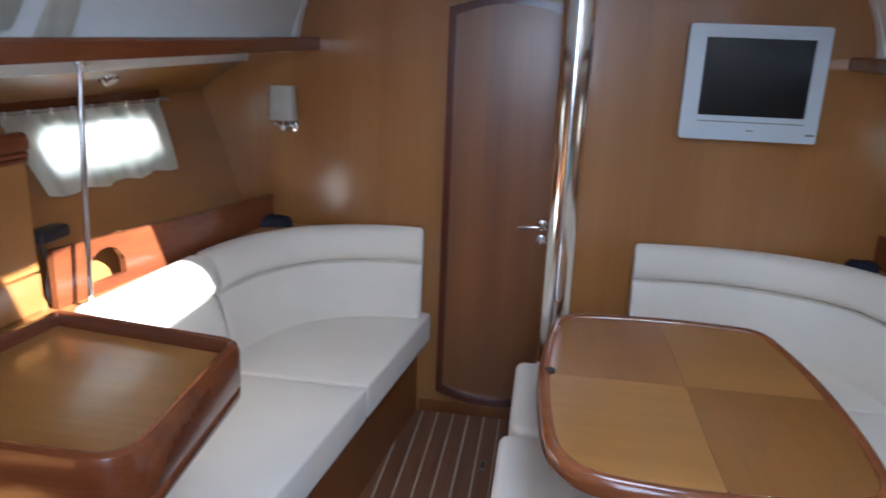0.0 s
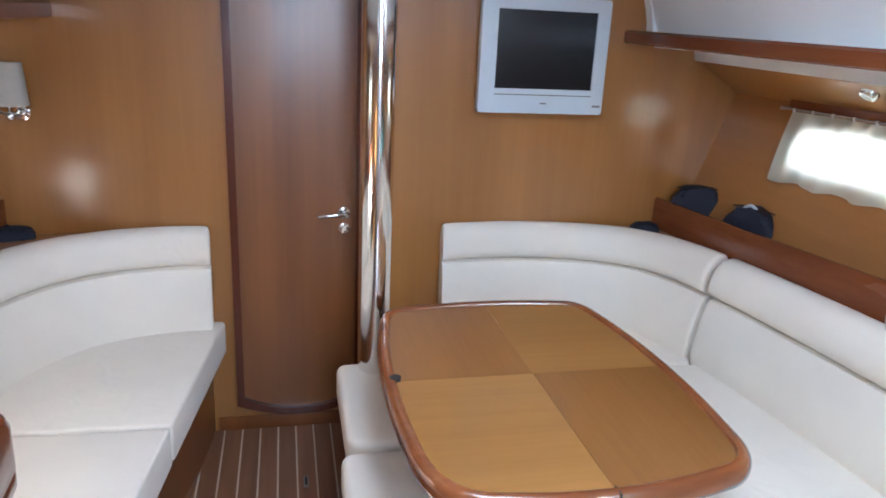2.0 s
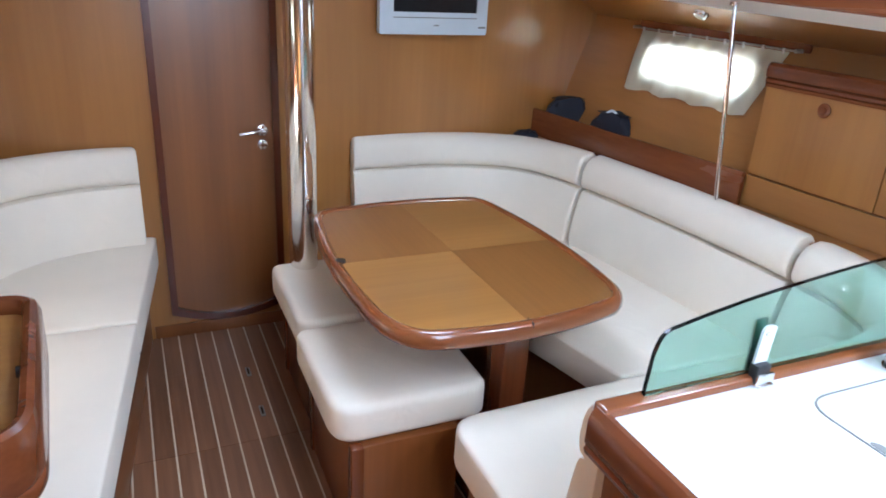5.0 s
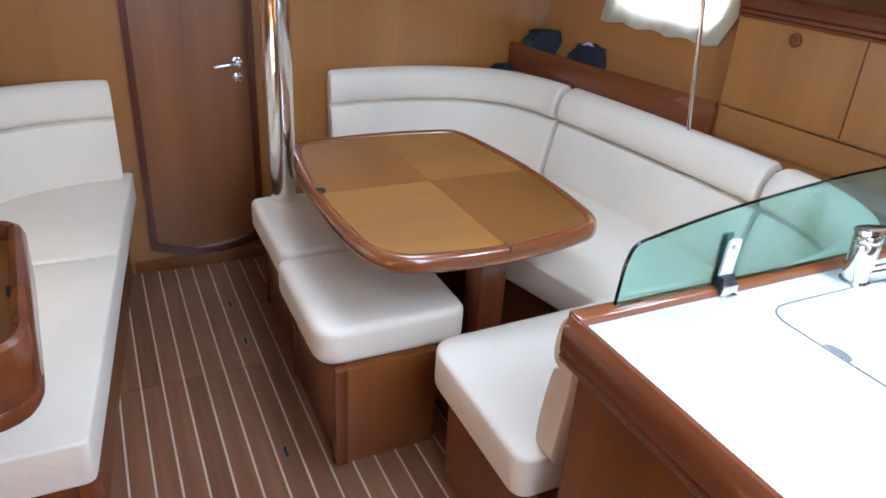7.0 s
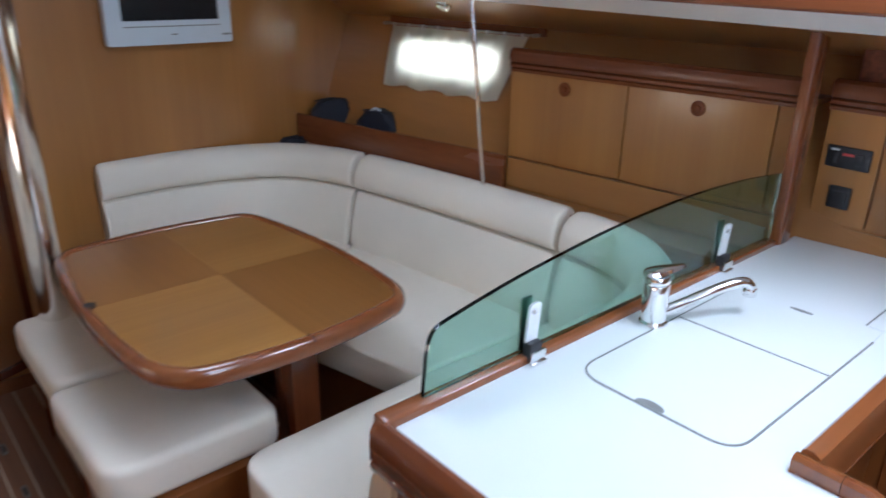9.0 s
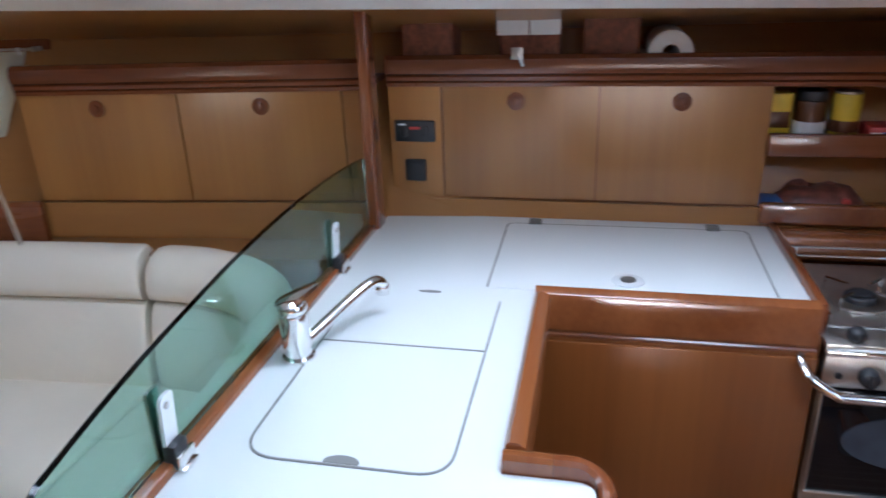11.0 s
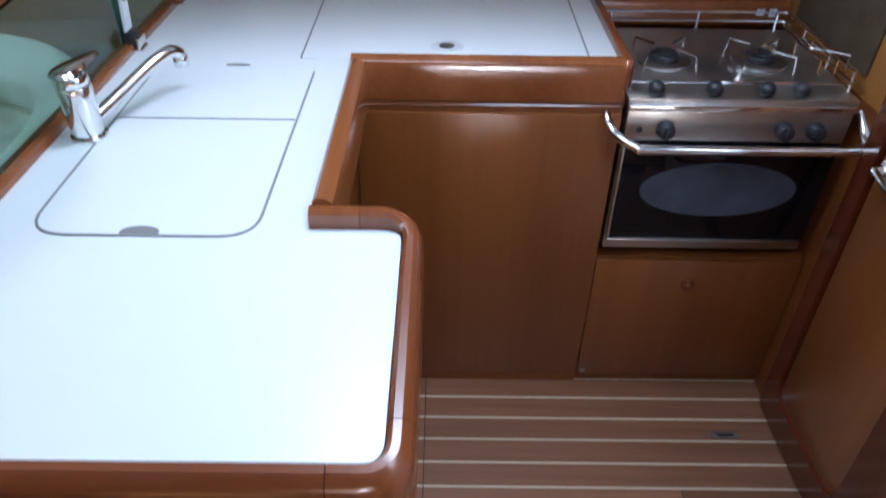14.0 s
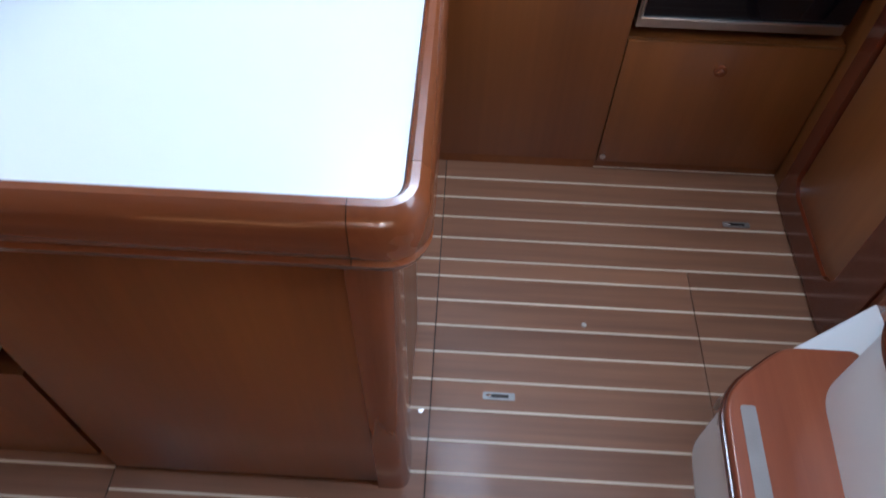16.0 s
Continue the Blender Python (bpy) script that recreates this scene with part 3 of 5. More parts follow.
def ring_sweep(outline, prof):
    """The profile round a closed outline; its first number points outward."""
    b = bmesh.new()
    n, rings = len(outline), []
    cen = sum((Vector(p) for p in outline), Vector((0, 0))) / n
    for i, p in enumerate(outline):
        d = (Vector(outline[(i + 1) % n]) - Vector(outline[i - 1])).normalized()
        nr = Vector((d.y, -d.x))
        if nr.dot(Vector(p) - cen) < 0:
            nr = -nr
        rings.append([b.verts.new((p[0] + nr.x * o, p[1] + nr.y * o, z)) for o, z in prof])
    for i in range(n):
        a, c = rings[i], rings[(i + 1) % n]
        for j in range(len(prof)):
            b.faces.new((a[j], a[(j + 1) % len(prof)], c[(j + 1) % len(prof)], c[j]))
    return b


part("rim", ring_sweep(table_outline(), prof), RIM, table, "rounded mahogany rim")


def cut_half(pts, axis, val, keep):
    out, n = [], len(pts)
    for i in range(n):
        a, c = pts[i], pts[(i + 1) % n]
        ia, ic = (a[axis] - val) * keep >= 0, (c[axis] - val) * keep >= 0
        if ia:
            out.append(a)
        if ia != ic:
            t = (val - a[axis]) / (c[axis] - a[axis])
            out.append((a[0] + (c[0] - a[0]) * t, a[1] + (c[1] - a[1]) * t))
    return out


field = table_outline(-0.028)
for sx in (-1, 1):
    for sy in (-1, 1):
        q = cut_half(cut_half(field, 0, 0.835 + sx * 0.0004, sx), 1, 2.412 + sy * 0.0004, sy)
        part("top_panel", prism(q, TZ - 0.03, TZ), OAK_X if sx * sy > 0 else OAK_Y, table, "lighter veneer quarter" if sx * sy > 0 else "darker veneer quarter")
bm = box(0.86, 0.95, 2.05, 2.16, 0.02, TZ - 0.03, 0.008)
part("leg", bm, RED_Z, table)
bm = box(0.86, 0.95, 2.62, 2.73, 0.02, TZ - 0.03, 0.008)
part("leg", bm, RED_Z, table)
part("foot", box(0.78, 1.03, 1.98, 2.80, 0.0, 0.03, 0.006), RED_Y, table)
part("finger_hole", cyl((0.456, 2.42, TZ + 0.001), (0.456, 2.42, TZ + 0.0095), 0.016, 16), GAP, table, "dark finger hole in the rim")
part("hinge_seam", box(0.8345, 0.8365, 1.866, 1.90, TZ - 0.044, TZ + 0.0085), GAP, table)

# ---------------------------------------------------------------- bench seats in the aisle
def bench(y0, y1, x0, x1, label):
    t = thing("bench_seat", label, "bench", "bench seats beside the table")
    yb0 = y0 - 0.01 if y0 < 2.3 else y0 + 0.02
    yb1 = y1 + 0.0
    part("box", box(x0 + 0.055, 0.70, yb0, yb1, 0.0, 0.358, 0.003), CABINET, t)
    part("corner_post", box(x0 + 0.045, x0 + 0.085, yb0 - 0.008, yb0 + 0.03, 0.0, 0.362, 0.008), RED_Z, t, "mahogany corner post")
    part("corner_post", box(x0 + 0.045, x0 + 0.085, yb1 - 0.03, yb1 + 0.004, 0.0, 0.362, 0.008), RED_Z, t, "mahogany corner post")
    part("cushion", prism(rounded([(x0, y0), (x1, y0), (x1, y1), (x0, y1)], [0.085, 0.06, 0.04, 0.04], 7), 0.362, 0.488, 0.036, 4), CREAM, t)
    return t


bench(2.005, 2.50, 0.320, 0.80, "cream cushioned bench seat beside the table's near corner")
bench(2.525, 3.05, 0.345, 0.78, "cream cushioned bench seat in front of the mast")

# mast post
mast = thing("mast_post", "polished aluminium mast post standing on the cabin sole", "mast")
b = bmesh.new()
rows = []
for z in [0.0, 0.3, 0.6, 1.0, 1.4, 1.7, CEIL]:
    rows.append([b.verts.new((0.473 + 0.054 * math.cos(a), 3.02 + 0.075 * math.sin(a), z)) for a in [2 * math.pi * k / 40 for k in range(40)]])
for a, c in zip(rows, rows[1:]):
    for j in range(40):
        b.faces.new((a[j], a[(j + 1) % 40], c[(j + 1) % 40], c[j]))
b.faces.new(rows[0])
b.faces.new(rows[-1][::-1])
part("tube", b, MAST, mast)

# ---------------------------------------------------------------- television
tv = thing("television", "flat television with silver frame and dark screen on the bulkhead", "television")
x0, x1, z0, z1 = 0.902, 1.408, 1.330, 1.758
yf = YB - 0.062
part("back", box(x0 + 0.03, x1 - 0.03, yf + 0.02, YB - 0.001, z0 + 0.03, z1 - 0.03, 0.006), BLACK, tv)
sx0, sx1, sz0, sz1 = x0 + 0.062, x1 - 0.052, z0 + 0.092, z1 - 0.048
bm = holed(rounded([(x0, z0), (x1, z0), (x1, z1), (x0, z1)], 0.012, 3), [[(sx0, sz0), (sx1, sz0), (sx1, sz1), (sx0, sz1)]], lambda u, v, d: (u, yf + d, v), 0.035)
part("frame", bm, SILVER, tv, "silver plastic frame")
part("screen", box(sx0 - 0.004, sx1 + 0.004, yf + 0.007, yf + 0.03, sz0 - 0.004, sz1 + 0.004), SCREEN, tv, "dark glossy screen")
part("speaker_slot", box(sx0, sx1, yf - 0.001, yf + 0.004, z0 + 0.068, z0 + 0.072), SEAM, tv)
part("badge", box(1.150, 1.175, yf - 0.001, yf + 0.004, z0 + 0.036, z0 + 0.041), SEAM, tv)
part("button_row", box(1.366, 1.400, yf - 0.0015, yf + 0.004, z0 + 0.028, z0 + 0.036), SEAM, tv)

# wall lamp on the forward bulkhead
wl = thing("wall_lamp", "small wall lamp with cream cloth shade and chrome bracket", "lamp")
LX, LY = -0.708, 3.405
b = bmesh.new()
rows = []
for hw, dp, z in ((0.058, 0.044, 1.317), (0.054, 0.041, 1.385), (0.050, 0.038, 1.456)):
    rows.append([b.verts.new((LX + hw * math.copysign(abs(math.cos(a)) ** 0.6, math.cos(a)), LY + dp * math.copysign(abs(math.sin(a)) ** 0.6, math.sin(a)), z)) for a in [2 * math.pi * (k + 0.5) / 32 for k in range(32)]])
for a, c in zip(rows, rows[1:]):
    for j in range(32):
        b.faces.new((a[j], a[(j + 1) % 32], c[(j + 1) % 32], c[j]))
bmesh.ops.solidify(b, geom=b.faces[:], thickness=0.003)
part("shade", b, SHADE, wl, "cream cloth shade")
bm = cyl((LX, LY, 1.275), (LX, LY, 1.39), 0.006, 10)
ball((LX, LY, 1.282), 0.016, bm)
tube([(LX, LY, 1.282), (LX + 0.012, LY + 0.02, 1.272), (LX + 0.022, YB - 0.004, 1.285)], 0.006, 8, bm)
cyl((LX + 0.022, YB - 0.001, 1.285), (LX + 0.022, YB - 0.014, 1.285), 0.024, 18, bm=bm, rim=0.003)
tube([(LX - 0.035, LY, 1.296), (LX, LY, 1.286), (LX + 0.042, LY, 1.292)], 0.004, 8, bm)
ball((LX + 0.042, LY, 1.292), 0.010, bm)
ball((LX - 0.035, LY, 1.296), 0.008, bm)
part("bracket", bm, CHROME, wl, "chrome bracket")
part("bulb", ball((LX, LY, 1.385), 0.02, squash=(1, 1, 1.3)), PAPER, wl)

# ---------------------------------------------------------------- curtains, rods and pillars
def curtain(side):
    t = thing("curtain", "short sheer white curtain over the portlight, lit from behind", "curtain", "portlight curtains")
    n, m = 60, 10
    b = bmesh.new()
    grid = []
    for i in range(n + 1):
        u = i / n
        yt, yb = 3.10 - 0.735 * u, 3.065 - 0.64 * u
        col = []
        for j in range(m + 1):
            v = j / m
            z = 1.395 - 0.245 * v - 0.006 * math.sin(u * 23) * v
            y = yt * (1 - v) + yb * v
            d = 0.030 + 0.006 * math.sin(u * 55 + 0.7 * math.sin(v * 3)) * (1 - 0.3 * v) + 0.004 * math.sin(u * 17 + v * 2)
            col.append(b.verts.new((hull_x(side, y, z) - side * d, y, z)))
        grid.append(col)
    for i in range(n):
        for j in range(m):
            b.faces.new((grid[i][j], grid[i + 1][j], grid[i + 1][j + 1], grid[i][j + 1]))
    bmesh.ops.solidify(b, geom=b.faces[:], thickness=0.0006)
    part("cloth", b, CURTAIN, t)
    for i in range(9):
        y = 3.09 - 0.71 * i / 8
        part("ring", box(hull_x(side, y, 1.4) - side * 0.036 - 0.004, hull_x(side, y, 1.4) - side * 0.036 + 0.004, y - 0.005, y + 0.005, 1.386, 1.408, 0.002), PAPER, t)
    y0, y1 = 3.15, 2.33
    bm = tube([(hull_x(side, y0, 1.402) - side * 0.036, y0, 1.402), (hull_x(side, y1, 1.402) - side * 0.036, y1, 1.402)], 0.004, 8)
    part("rod", bm, STEEL, t, "thin steel curtain rod")
    for y in (y0, y1):
        bm = cyl((hull_x(side, y, 1.402) - side * 0.002, y, 1.402), (hull_x(side, y, 1.402) - side * 0.042, y, 1.402), 0.007, 10)
        part("bracket", bm, STEEL, t)
    return t


for side in (-1, 1):
    curtain(side)
    tag = "port" if side < 0 else "starboard"
    b = sweep([(hull_x(side, y, 1.43) - side * 0.012, y) for y in (3.15, 2.8, 2.3)], [(-0.006, 1.398), (0.006, 1.398), (0.006, 1.446), (-0.006, 1.446)])
    link("trim_pelmet_" + tag, b, RED_Y, label="mahogany strip above the portlight", kind="structure", category="trim")
    gp = thing("grab_pole", "slim polished steel grab pole from ledge to side deck", "grab pole", "grab poles")
    xb, yb = (1.83, 2.285) if side > 0 else (-0.90, 2.31)
    xt, yt = (1.79, 2.345) if side > 0 else (-0.90, 2.37)
    zb = 0.855
    part("pole", cyl((xb, yb, zb), (xt, yt, 1.567), 0.0085, 16), CHROME, gp)
    part("foot", cyl((xb, yb, zb), (xb, yb, zb + 0.02), 0.016, 16, rim=0.002), CHROME, gp)
    part("cap", cyl((xt, yt, 1.548), (xt, yt, 1.568), 0.016, 16, rim=0.002), CHROME, gp)
    dl = thing("downlight", "small round chrome downlight under the side deck", "light", "downlights")
    y = 2.66
    c = Vector((XC + side * 1.47, y, 1.497))
    nrm = Vector((-side * 0.55, 0, -0.83)).normalized()
    part("bezel", cyl(c - nrm * 0.012, c + nrm * 0.012, 0.034, 24, 0.026, rim=0.003), CHROME, dl)
    part("lens", cyl(c + nrm * 0.008, c + nrm * 0.014, 0.018, 20), PAPER, dl)

# drapes on the cabin sides
for side, ya, yb in ((1, 2.20, 1.25), (-1, 2.05, 1.20)):
    dr = thing("drape", "gathered cream drape over the cabin side window", "curtain", "cabin side drapes")
    b = bmesh.new()
    cols = []
    for i in range(71):
        u = i / 70
        col = []
        for j in range(9):
            v = j / 8
            z = 1.625 + 0.30 * v
            y = ya + (yb - ya) * u + 0.05 * (1 - v) * (1 - u)
            d = 0.024 + 0.013 * math.sin(u * 27 + 1.5 * v + 1.4 * math.sin(v * 2.5)) + 0.005 * math.sin(u * 71 + 4 * v)
            x = trim_x(side, y) + side * (0.13 - 0.15 * (z - 1.60) / 0.38) - side * d
            col.append(b.verts.new((x, y, z)))
        cols.append(col)
    for a, c in zip(cols, cols[1:]):
        for j in range(8):
            b.faces.new((a[j], c[j], c[j + 1], a[j + 1]))
    bmesh.ops.solidify(b, geom=b.faces[:], thickness=0.001)
    part("cloth", b, DRAPE, dr)
    part("hem_rod", tube([(trim_x(side, y) + side * (0.13 - 0.15 * 0.33 / 0.38) - side * 0.022, y, 1.93) for y in (ya + 0.02, yb - 0.02)], 0.004, 8), STEEL, dr)

# ---------------------------------------------------------------- bags on the starboard ledge
def soft_bag(name, cx, cy, z, sx, sy, sz, rz, label, handle=True):
    t = thing(name, label, "bag", "bags on the ledge")
    b = bmesh.new()
    bmesh.ops.create_cube(b, size=1)
    bmesh.ops.subdivide_edges(b, edges=b.edges[:], cuts=5, use_grid_fill=True)
    m = Matrix.Translation((cx, cy, z)) @ Matrix.Rotation(rz, 4, "Z")
    for v in b.verts:
        p = v.co.copy()
        k = 1 - 0.30 * (abs(2 * p.x) ** 4 * abs(2 * p.z) ** 3) - 0.18 * (abs(2 * p.y) ** 4)
        p.x *= sx * k * (1 - 0.14 * (p.z + 0.5))
        p.y *= sy * k
        h = (p.z + 0.5) * sz
        h -= 0.10 * sz * (p.z + 0.5) * (2 * v.co.x) ** 2
        w = noise.noise(v.co * 4 + Vector((cx * 9, cy * 9, 0))) * 0.010 * (p.z + 0.5)
        v.co = m @ Vector((p.x + w, p.y + w, h + w))
    part("body", b, RUBBER, t)
    zip_pts = [m @ Vector((sx * u, -sy * 0.1, sz * (1.0 - 0.10 * (2 * u) ** 2) + 0.002)) for u in (-0.36, -0.2, 0, 0.2, 0.36)]
    part("zip", tube(zip_pts, 0.003, 6), BLACK, t)
    if handle:
        hp = [m @ Vector((sx * u, -sy * 0.28, sz * (0.86 + 0.20 * (1 - (u / 0.17) ** 2)))) for u in (-0.17, -0.1, 0, 0.1, 0.17)]
        part("handle", tube(smooth_line(hp, 4), 0.006, 8), SILVER, t, "pale grey carrying handle")
    return t


soft_bag("camera_bag", 1.868, 3.36, 0.855, 0.255, 0.12, 0.195, radians(-28), "dark blue cloth camera bag on the ledge", False)
soft_bag("camera_bag", 1.915, 3.055, 0.855, 0.235, 0.12, 0.183, radians(-66), "black rounded bag with pale handle on the ledge")
soft_bag("cloth_pouch", 1.66, 3.40, 0.835, 0.13, 0.07, 0.052, radians(-20), "small dark cloth pouch behind the back cushion", False)
soft_bag("cloth_pouch", -0.75, 3.40, 0.835, 0.15, 0.07, 0.062, radians(20), "small dark cloth pouch behind the back cushion", False)

# ---------------------------------------------------------------- lockers along the hull
def knob(x, y, z, side, parent):
    b = cyl((x, y, z), (x - side * 0.006, y, z), 0.024, 24, rim=0.002)
    cyl((x - side * 0.005, y, z), (x - side * 0.012, y, z), 0.012, 20, bm=b, rim=0.002)
    part("knob", b, RED_Z, parent, "round mahogany push knob")


def locker_run(side, path, splits, knobs, name, label, z0=0.93, z1=1.29, body=True):
    """Face panels along a line of the plan, from forward to aft."""
    t = thing(name, label, "cabinet")
    (xa, ya), (xb, yb) = path
    fx = lambda y: xa + (xb - xa) * (y - ya) / (yb - ya)
    pts = [(fx(ya) + side * 0.012, ya), (fx(yb) + side * 0.012, yb), (hull_x(side, yb, 0.9) - side * 0.004, yb), (hull_x(side, ya, 0.9) - side * 0.004, ya)]
    if body:
        part("body", prism(pts, 0.86, z1 + 0.005), CABINET, t)
    for (a, c) in splits:
        q = [(fx(a), a), (fx(c), c), (fx(c) + side * 0.018, c), (fx(a) + side * 0.018, a)]
        part("door", prism(q, z0 + 0.048, z1, 0.0), AMBER, t)
    q = [(fx(ya) - side * 0.002, ya), (fx(yb) - side * 0.002, yb), (fx(yb) + side * 0.012, yb), (fx(ya) + side * 0.012, ya)]
    part("bottom_rail", prism(q, 0.862, z0 + 0.040), AMBER_Y, t)
    for y in knobs:
        knob(fx(y), y, 1.25, side, t)
    # moulded rail on top
    n = 8
    line = [(fx(ya + (yb - ya) * k / n), ya + (yb - ya) * k / n) for k in range(n + 1)]
    s = side
    prof = [(0.0, z1), (0.008, z1), (0.010, z1 + 0.010), (0.005, z1 + 0.013), (0.012, z1 + 0.016), (0.013, z1 + 0.026), (0.007, z1 + 0.030), (0.014, z1 + 0.034),
            (0.018, z1 + 0.050), (0.014, z1 + 0.072), (0.002, z1 + 0.082), (-0.016, z1 + 0.082), (-0.022, z1 + 0.07), (-0.022, z1)]
    sg = 1 if side > 0 else -1
    part("top_rail", sweep(line, [(o * sg, z) for o, z in prof]), RED_Y, t, "moulded mahogany rail")
    # open shelf behind the rail
    q = [(fx(ya) + side * 0.02, ya), (fx(yb) + side * 0.02, yb), (hull_x(side, yb, 1.3) - side * 0.004, yb), (hull_x(side, ya, 1.3) - side * 0.004, ya)]
    part("shelf", prism(q, z1 + 0.008, z1 + 0.022), CABINET, t)
    return t


locker_run(1, [(1.95, 2.285), (2.055, 1.262)], [(2.283, 1.815), (1.811, 1.345), (1.341, 1.264)], [2.052, 1.573], "saloon_locker", "amber veneered locker with two drop doors behind the settee")
locker_run(-1, [(-1.01, 2.256), (-1.10, 0.6)], [(2.254, 1.82), (1.816, 1.2), (1.196, 0.602)], [2.04, 1.50], "saloon_locker", "amber veneered locker above the chart table")
# ---------------------------------------------------------------- chart table
nav = thing("chart_table", "chart table with veneered top and deep rounded mahogany fiddle", "desk")
nav_line = rounded([(-1.0, 2.19), (-0.352, 2.100), (-0.315, 1.550), (-1.03, 1.56)], [0.0, 0.05, 0.09, 0.0], 7)
part("top", prism(nav_line, 0.745, 0.858, 0.0), OAK_X, nav)
prof = [(-0.004, 0.735), (0.012, 0.737), (0.018, 0.748), (0.019, 0.770), (0.016, 0.776), (0.020, 0.784), (0.021, 0.872), (0.014, 0.890), (0.002, 0.897), (-0.010, 0.893), (-0.015, 0.880), (-0.016, 0.856), (-0.008, 0.80)]
# forward edge, rounded inboard edge and aft edge; the path runs so that its left is inside
edge = [(-0.90, 2.176)] + [p for p in nav_line[1:-1]] + [(-1.03, 1.56)]
part("fiddle", sweep(edge, [(-o, z) for o, z in prof]), RED_X, nav, "deep rounded mahogany fiddle")
part("outboard_rail", sweep([(-0.905, 2.178), (-0.97, 1.56)], [(-0.012, 0.850), (0.012, 0.850), (0.012, 0.884), (0.006, 0.894), (-0.006, 0.894), (-0.012, 0.884)]), RED_Y, nav)
part("support", box(-1.04, -0.60, 1.61, 1.65, 0.0, 0.745, 0.004), CABINET, nav)
part("pen_tray", cyl((-0.352, 1.80, 0.874), (-0.345, 1.80, 0.874), 0.012, 16), GAP, nav, "dark finger hole")

# dark wall socket and lead near the port portlight
soc = thing("wall_bracket", "black fixed bracket with hanging lead under the portlight", "bracket")
part("body", box(-1.06, -1.00, 2.27, 2.40, 1.045, 1.085, 0.012, 3), BLACK, soc)
part("arm", box(-1.10, -1.05, 2.28, 2.32, 1.0, 1.08, 0.008), BLACK, soc)
part("lead", tube(smooth_line([(-1.02, 2.29, 1.045), (-1.0, 2.285, 0.98), (-1.01, 2.28, 0.90), (-1.0, 2.29, 0.858)], 5), 0.004, 6), BLACK, soc)

# ---------------------------------------------------------------- galley
ZC = 0.92
counter_line = [(0.615, 1.245), (0.615, 0.70)] + rounded([(0.615, 0.70), (0.615, 0.640), (0.70, 0.640)], [0, 0.055, 0], 7)[1:-1] + \
    [(0.70, 0.640)] + rounded([(0.90, 0.640), (1.012, 0.640), (1.012, 0.70)], [0, 0.05, 0], 7)[1:-1] + [(1.012, 0.775), (1.622, 0.775), (1.622, 0.205), (2.13, 0.205), (2.13, 1.245)]
worktop = thing("worktop", "white laminate galley worktop with rounded mahogany fiddle", "countertop")
part("slab", prism(counter_line, ZC - 0.035, ZC), LAMINATE, worktop)


def groove(pts, w=0.004, z=ZC):
    """A narrow inlaid seam along a line."""
    return sweep(pts, [(-w / 2, z - 0.004), (w / 2, z - 0.004), (w / 2, z + 0.0008), (-w / 2, z + 0.0008)])


sink_line = rounded([(1.56, 1.172), (0.990, 1.172), (0.990, 0.847), (1.56, 0.847)], [0, 0.062, 0.055, 0], 7)
lid = thing("sink_cover", "white two-piece sink cover let into the worktop", "sink cover")
part("panel", prism(rounded([(1.345, 1.170), (0.992, 1.170), (0.992, 0.849), (1.345, 0.849)], [0.004, 0.06, 0.053, 0.004], 7), ZC + 0.0002, ZC + 0.0022, 0.001, 1), LAMINATE, lid)
part("panel", prism([(1.350, 1.170), (1.62, 1.170), (1.62, 0.849), (1.350, 0.849)], ZC + 0.0002, ZC + 0.0020), LAMINATE, lid)
part("seam", groove(sink_line, 0.0036, ZC + 0.0012), SEAM, lid)
part("joint", groove([(1.3475, 1.168), (1.3475, 0.850)], 0.003, ZC + 0.0018), SEAM, lid)
bm = cyl((0.996, 1.01, ZC + 0.0008), (0.996, 1.01, ZC + 0.003), 0.028, 24)
for v in bm.verts:
    v.co.x = 0.996 + max(v.co.x - 0.996, -0.006) * 0.55
part("finger_notch", bm, SEAM, lid)
bm = cyl((1.59, 1.008, ZC + 0.0018), (1.59, 1.008, ZC + 0.003), 0.026, 24)
for v in bm.verts:
    v.co.x = 1.59 + (v.co.x - 1.59) * 0.22
part("finger_notch", bm, SEAM, lid)

ice = thing("icebox_lid", "white hinged icebox lid let into the worktop", "lid")
part("panel", prism(rounded([(1.632, 0.884), (2.056, 0.887), (2.060, 0.264), (1.632, 0.271)], [0.004, 0.02, 0.02, 0.004], 4), ZC + 0.0002, ZC + 0.0022, 0.001, 1), LAMINATE, ice)
part("seam", groove(rounded([(1.634, 0.886), (2.058, 0.889), (2.062, 0.262), (1.634, 0.269)], [0, 0.022, 0.022, 0], 4), 0.0036, ZC + 0.0012), SEAM, ice)
for y in (0.814, 0.347):
    bm = box(2.05, 2.085, y - 0.017, y + 0.017, ZC + 0.001, ZC + 0.009, 0.003)
    cyl((2.068, y - 0.014, ZC + 0.008), (2.068, y + 0.014, ZC + 0.008), 0.005, 10, bm=bm)
    part("hinge", bm, GREYMETAL, ice)
bm = cyl((1.700, 0.576, ZC + 0.001), (1.700, 0.576, ZC + 0.006), 0.036, 28, rim=0.002)
part("latch", bm, LIT_METAL, ice, "round steel flush latch")
part("latch_pull", cyl((1.700, 0.576, ZC + 0.005), (1.700, 0.576, ZC + 0.008), 0.017, 20, rim=0.001), GREYMETAL, ice)

